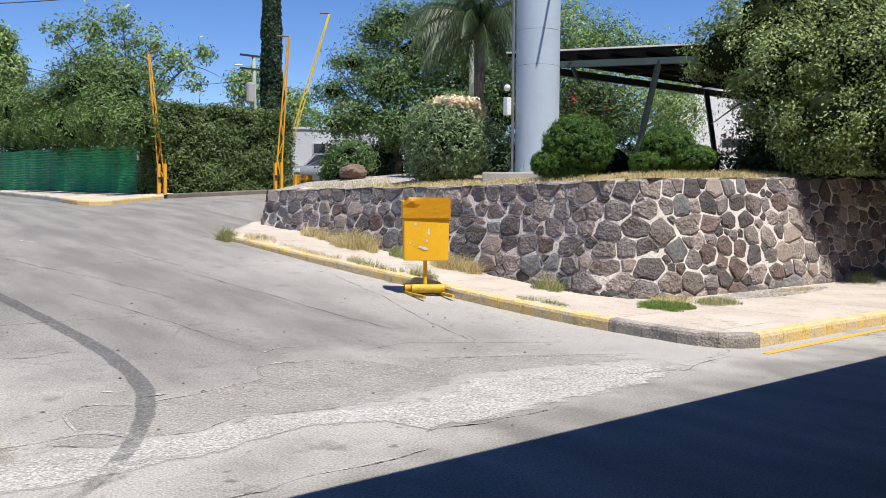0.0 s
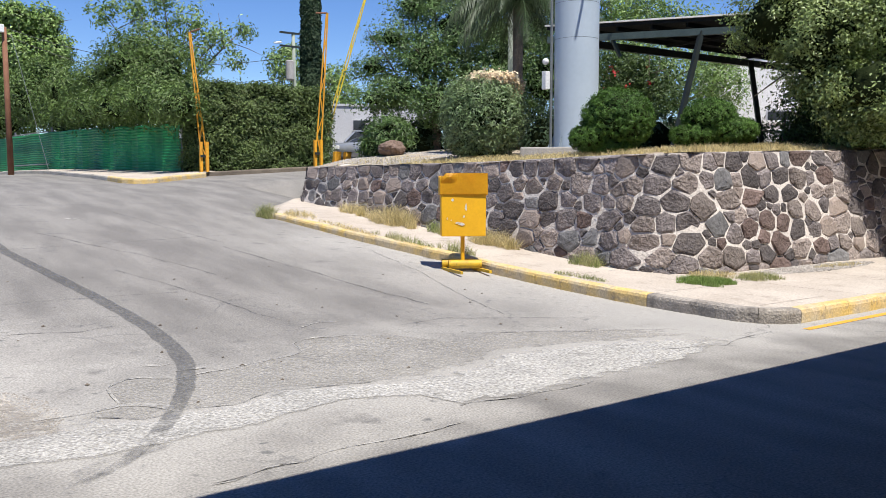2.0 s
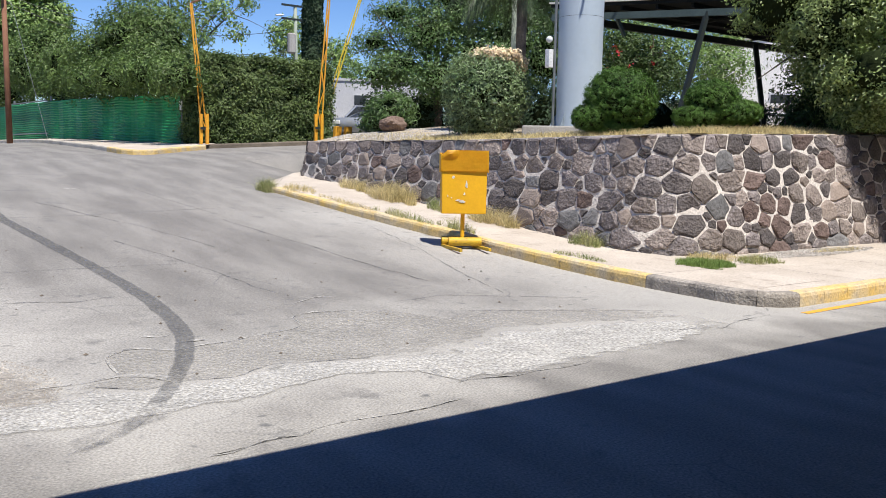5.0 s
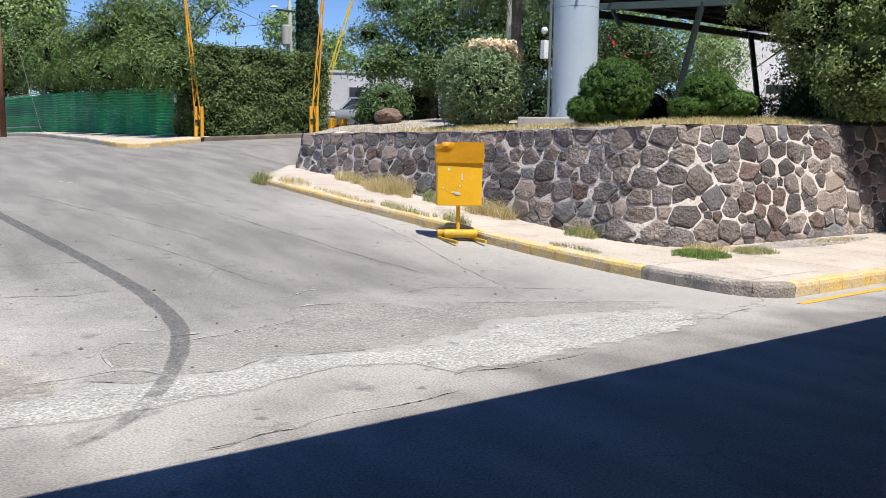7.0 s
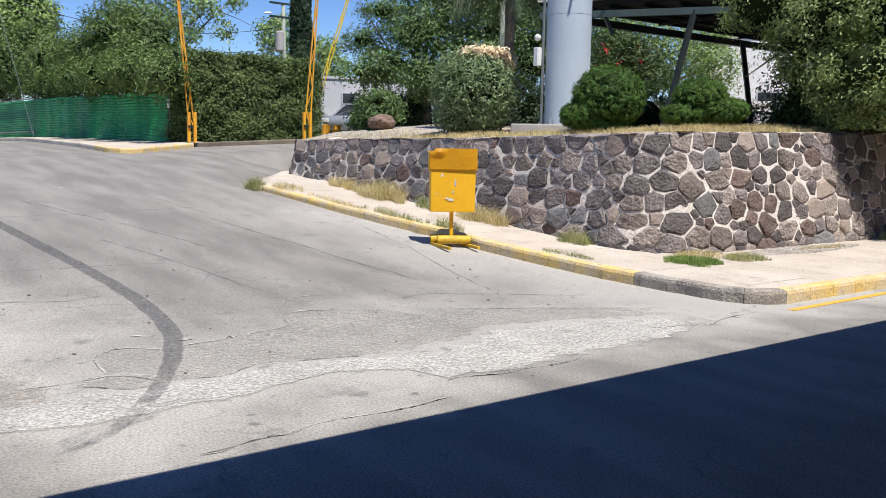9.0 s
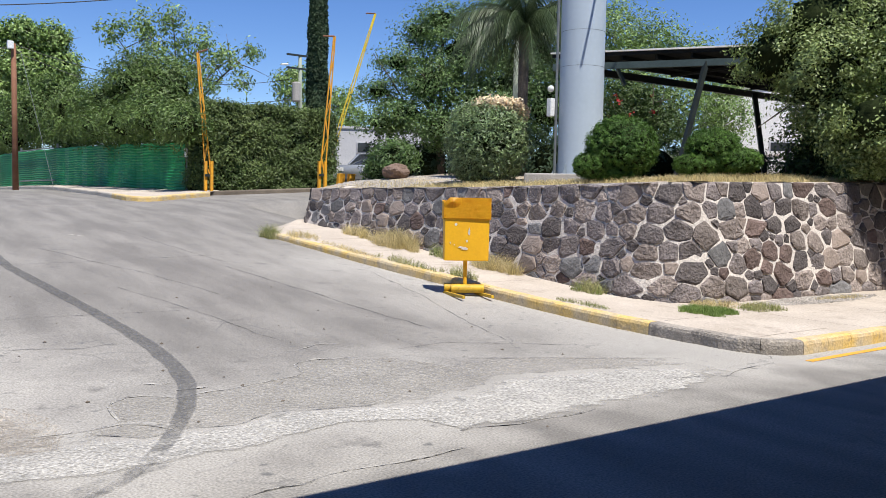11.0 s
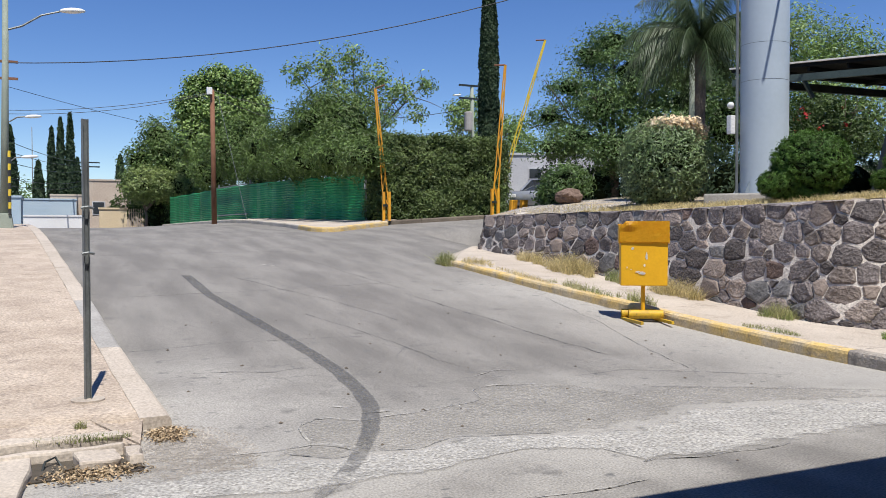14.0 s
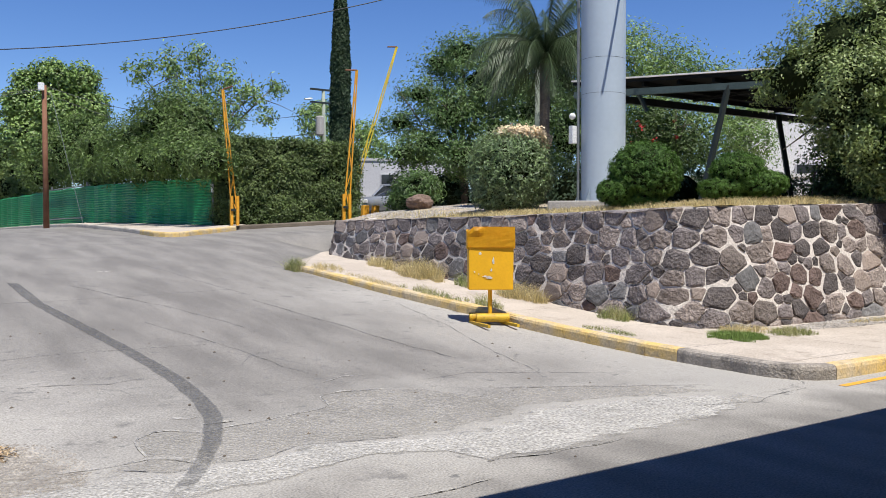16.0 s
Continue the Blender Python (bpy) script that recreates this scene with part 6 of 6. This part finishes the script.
# ---- weeds, grass and litter ----
pz = lambda x, y: gz(x, y) + PAVE + kerb_rise(y)
G = M["drygrass"]
for x, y, rx, ry, h, n, m, lb in ((1.25, 10.0, 0.2, 0.75, 0.30, 900, G, "tuft of dry straw-coloured grass at the wall foot"), (1.2, 8.4, 0.28, 0.7, 0.45, 1500, G, "tall tuft of dry grass at the wall foot"),
                                  (1.3, 7.0, 0.16, 0.35, 0.3, 350, M["greengrass"], "green weeds at the wall foot"), (1.3, 5.35, 0.2, 0.6, 0.36, 900, G, "tuft of dry grass at the wall foot"),
                                  (1.35, 3.2, 0.18, 0.3, 0.26, 420, M["greengrass"], "green weeds at the wall foot"), 
                                  (-0.15, 9.9, 0.25, 0.5, 0.18, 420, G, "dry grass at the end of the kerb"), (0.02, 6.3, 0.10, 0.9, 0.17, 400, M["greengrass"], "green weeds along the kerb joint"), (0.22, 5.0, 0.10, 0.45, 0.22, 320, M["greengrass"], "green weeds along the kerb joint"),
                                  (-0.14, 8.2, 0.10, 1.2, 0.12, 500, G, "dry grass along the kerb joint"), (0.3, 2.3, 0.1, 0.5, 0.09, 300, M["greengrass"], "green weeds along the kerb joint"),
                                  (1.52, 1.22, 0.42, 0.36, 0.10, 2600, M["lushweed"], "patch of low fresh green weeds on the pavement"), (2.7, 1.1, 0.45, 0.25, 0.11, 900, M["greengrass"], "patch of low drying weeds on the pavement"),
                                  (2.1, 1.55, 0.5, 0.25, 0.12, 700, G, "dry weeds at the wall corner"), (7.9, 1.45, 0.35, 0.2, 0.26, 420, M["greengrass"], "tall green weeds at the shaded wall foot"), (9.2, 1.35, 0.6, 0.2, 0.3, 600, M["greengrass"], "green weeds at the shaded wall foot"),
                                  (5.2, 1.3, 0.7, 0.12, 0.08, 300, G, "sparse dry weeds at the wall foot")):
    blades("weeds", lb, (x, y), rx * 1.25, ry * 1.25, int(n * 2.6), h * 1.0, m, pz, 0.5, 0.0045, "stuff")
blades("weeds", "green weed clump at the end of the kerb", (-0.56, 10.55), 0.25, 0.36, 1500, 0.36, M["greengrass"], gz, 0.5, 0.005, "stuff")
blades("dry_grass", "dry straw grass along the garden edge", (6.4, 3.1), 4.6, 0.9, 16000, 0.19, G, terrace, 0.45, 0.010, "stuff")
blades("dry_grass", "dry straw grass along the garden edge", (2.9, 6.6), 0.95, 4.6, 12000, 0.15, G, terrace, 0.45, 0.010, "stuff")
blades("dry_grass", "sparse dry grass on the gravel", (3.2, 12.0), 1.2, 2.4, 1200, 0.12, G, terrace, 0.45, 0.010, "stuff")


def pebbles(name, label, cx, cy, rx, ry, n, s0, s1, material, fz, parent=None):
    vs, fs = [], []
    for _ in range(n):
        k, a_ = math.sqrt(RNG.random()), RNG.random() * math.tau
        x, y = cx + rx * k * math.cos(a_), cy + ry * k * math.sin(a_)
        s_ = RNG.uniform(s0, s1)
        z = float(fz(x, y))
        o = len(vs)
        t_ = RNG.random() * math.tau
        for (u, v, w) in ((1, 0, 0.2), (-0.1, 0.9, 0.3), (-1, 0.1, 0.2), (0, -0.8, 0.3), (0.1, 0, 0.75)):
            vs.append((x + s_ * (u * math.cos(t_) - v * math.sin(t_)), y + s_ * (u * math.sin(t_) + v * math.cos(t_)), z + s_ * w * 0.8 * (1 if w > 0.5 else 0.2)))
        fs += [(o, o + 1, o + 4), (o + 1, o + 2, o + 4), (o + 2, o + 3, o + 4), (o + 3, o, o + 4)]
    return tagged(new(name, mesh_from(name, vs, fs, material)), label, "gravel", kind="stuff")


def fallen(label, cx, cy, rx, ry, n, size):
    k, a_ = np.sqrt(RNG.random(n)), RNG.random(n) * math.tau
    x, y = cx + rx * k * np.cos(a_), cy + ry * k * np.sin(a_)
    x, y = x + rx * 0.35 * RNG.normal(size=n), y + ry * 0.35 * RNG.normal(size=n)
    p = np.stack([x, y, gz(x, y) + 0.012 + 0.05 * RNG.random(n) * (1 - k)], -1)
    q = RNG.normal(size=(n, 3)) * 0.45 + [0, 0, 1]
    tagged(new("leaf_litter", leaf_mesh("leaf_litter", p, q, size, size * 0.5, M["leaflitter"], RNG)), label, "fallen leaves", kind="stuff")


pebbles("gravel", "grey gravel in the raised garden", 3.9, 12.3, 2.0, 2.6, 5000, 0.02, 0.05, M["gravel"], terrace)
pebbles("gravel", "loose grey gravel at the wall foot", 4.6, 1.35, 1.7, 0.28, 1500, 0.012, 0.03, M["gravel"], pz)
pebbles("gravel", "loose gravel at the broken corner", -7.35, 0.2, 0.5, 0.8, 2600, 0.004, 0.012, M["gravel"], gz)
pebbles("gravel", "loose gravel at the broken corner", -7.45, 0.55, 0.35, 0.55, 1500, 0.006, 0.016, M["gravel"], gz)
fallen("dry brown leaves in the gutter", -7.40, 0.72, 0.12, 0.17, 800, 0.028)
pebbles("road_litter", "scattered dark leaves and bits on the asphalt", -4.3, 2.6, 3.6, 4.2, 55, 0.006, 0.024, M["bark"], lambda x, y: gz(x, y) + 0.004)

# ---- broken gutter inlet at the corner ----
inlet = empty("gutter_inlet", (-8.05, 0.13, 0.0))
tagged(inlet, "broken concrete gutter inlet filled with dry leaves", "drain", kind="structure")


def lump(name, x0, x1, y0, y1, z0, z1, m, rz=0.0, bev=0.02, seed=0):
    bm = B()
    box(bm, x0, x1, y0, y1, z0, z1, bev)
    bmesh.ops.subdivide_edges(bm, edges=[e_ for e_ in bm.edges if e_.calc_length() > 0.12], cuts=3, use_grid_fill=True)
    for v in bm.verts:
        v.co += Vector((noise.noise(v.co * 5 + Vector((seed, 0, 0))), noise.noise(v.co * 5 + Vector((0, seed, 0))), noise.noise(v.co * 5 + Vector((0, 0, seed))) * 0.5)) * 0.05
    bmesh.ops.rotate(bm, verts=bm.verts, matrix=Matrix.Rotation(radians(rz), 3, "Z"))
    return part(name, bm, m, inlet)


lump("rear_slab", -0.62, 0.34, 0.30, 0.44, -0.1, 0.12, M["walk"], 2, seed=1)
lump("lintel", -0.50, 0.32, 0.14, 0.22, -0.1, 0.08, M["walk"], 2, seed=2)
lump("fallen_block", 0.0, 0.28, -0.18, 0.10, -0.1, 0.075, M["walk"], 4, seed=3)
lump("broken_end", 0.30, 0.42, -0.16, 0.16, -0.1, 0.07, M["walk"], 8, seed=4)
ramp_top = lambda x, y: 0.028 + g1(x, y) + 0.075 * min(1, max(0, (y - 0.45) / 0.6))
for outline in ([(-7.80, 1.48), (-7.56, 0.94), (-7.62, 0.46), (-7.93, 1.03)], [(-7.945, 1.01), (-7.64, 0.45), (-7.84, 0.50), (-8.12, 0.96)], [(-9.6, 1.02), (-9.5, 0.57), (-7.9, 0.57), (-8.13, 1.0)]):
    slab("sloping_slab", [(x + 8.05, y - 0.13) for x, y in outline], lambda x, y: ramp_top(x - 8.05, y + 0.13), 0.2, M["walk2"], inlet)
lump("front_slab", -1.9, -0.26, -1.0, 0.13, -0.1, 0.065, M["walk"], -3, seed=5)
# dark sheet standing in for the shade down the open inlet
bm = B()
box(bm, -0.55, 0.40, -0.3, 0.30, 0.006, 0.012)
part("inlet_floor", bm, M["hole_shade"], inlet)
bm = B()
tube(bm, [(-0.20, -0.06, 0.0), (-0.18, 0.02, 0.05), (-0.12, 0.08, 0.06), (-0.08, 0.03, 0.0)], 0.008, 6)
part("bent_bar", bm, M["dark_steel"], inlet)
fallen("dry brown leaves in the broken inlet", -7.95, -0.12, 0.24, 0.16, 800, 0.028)
blades("weeds", "green weeds on the broken inlet", (-8.02, 0.44), 0.40, 0.06, 420, 0.06, M["greengrass"], lambda x, y: gz(x, y) + 0.10, 0.6, 0.004, "stuff")
blades("weeds", "green weed tuft by the broken inlet", (-8.0, 0.86), 0.07, 0.05, 220, 0.06, M["greengrass"], lambda x, y: gz(x, y) + 0.09, 0.6, 0.004, "stuff")
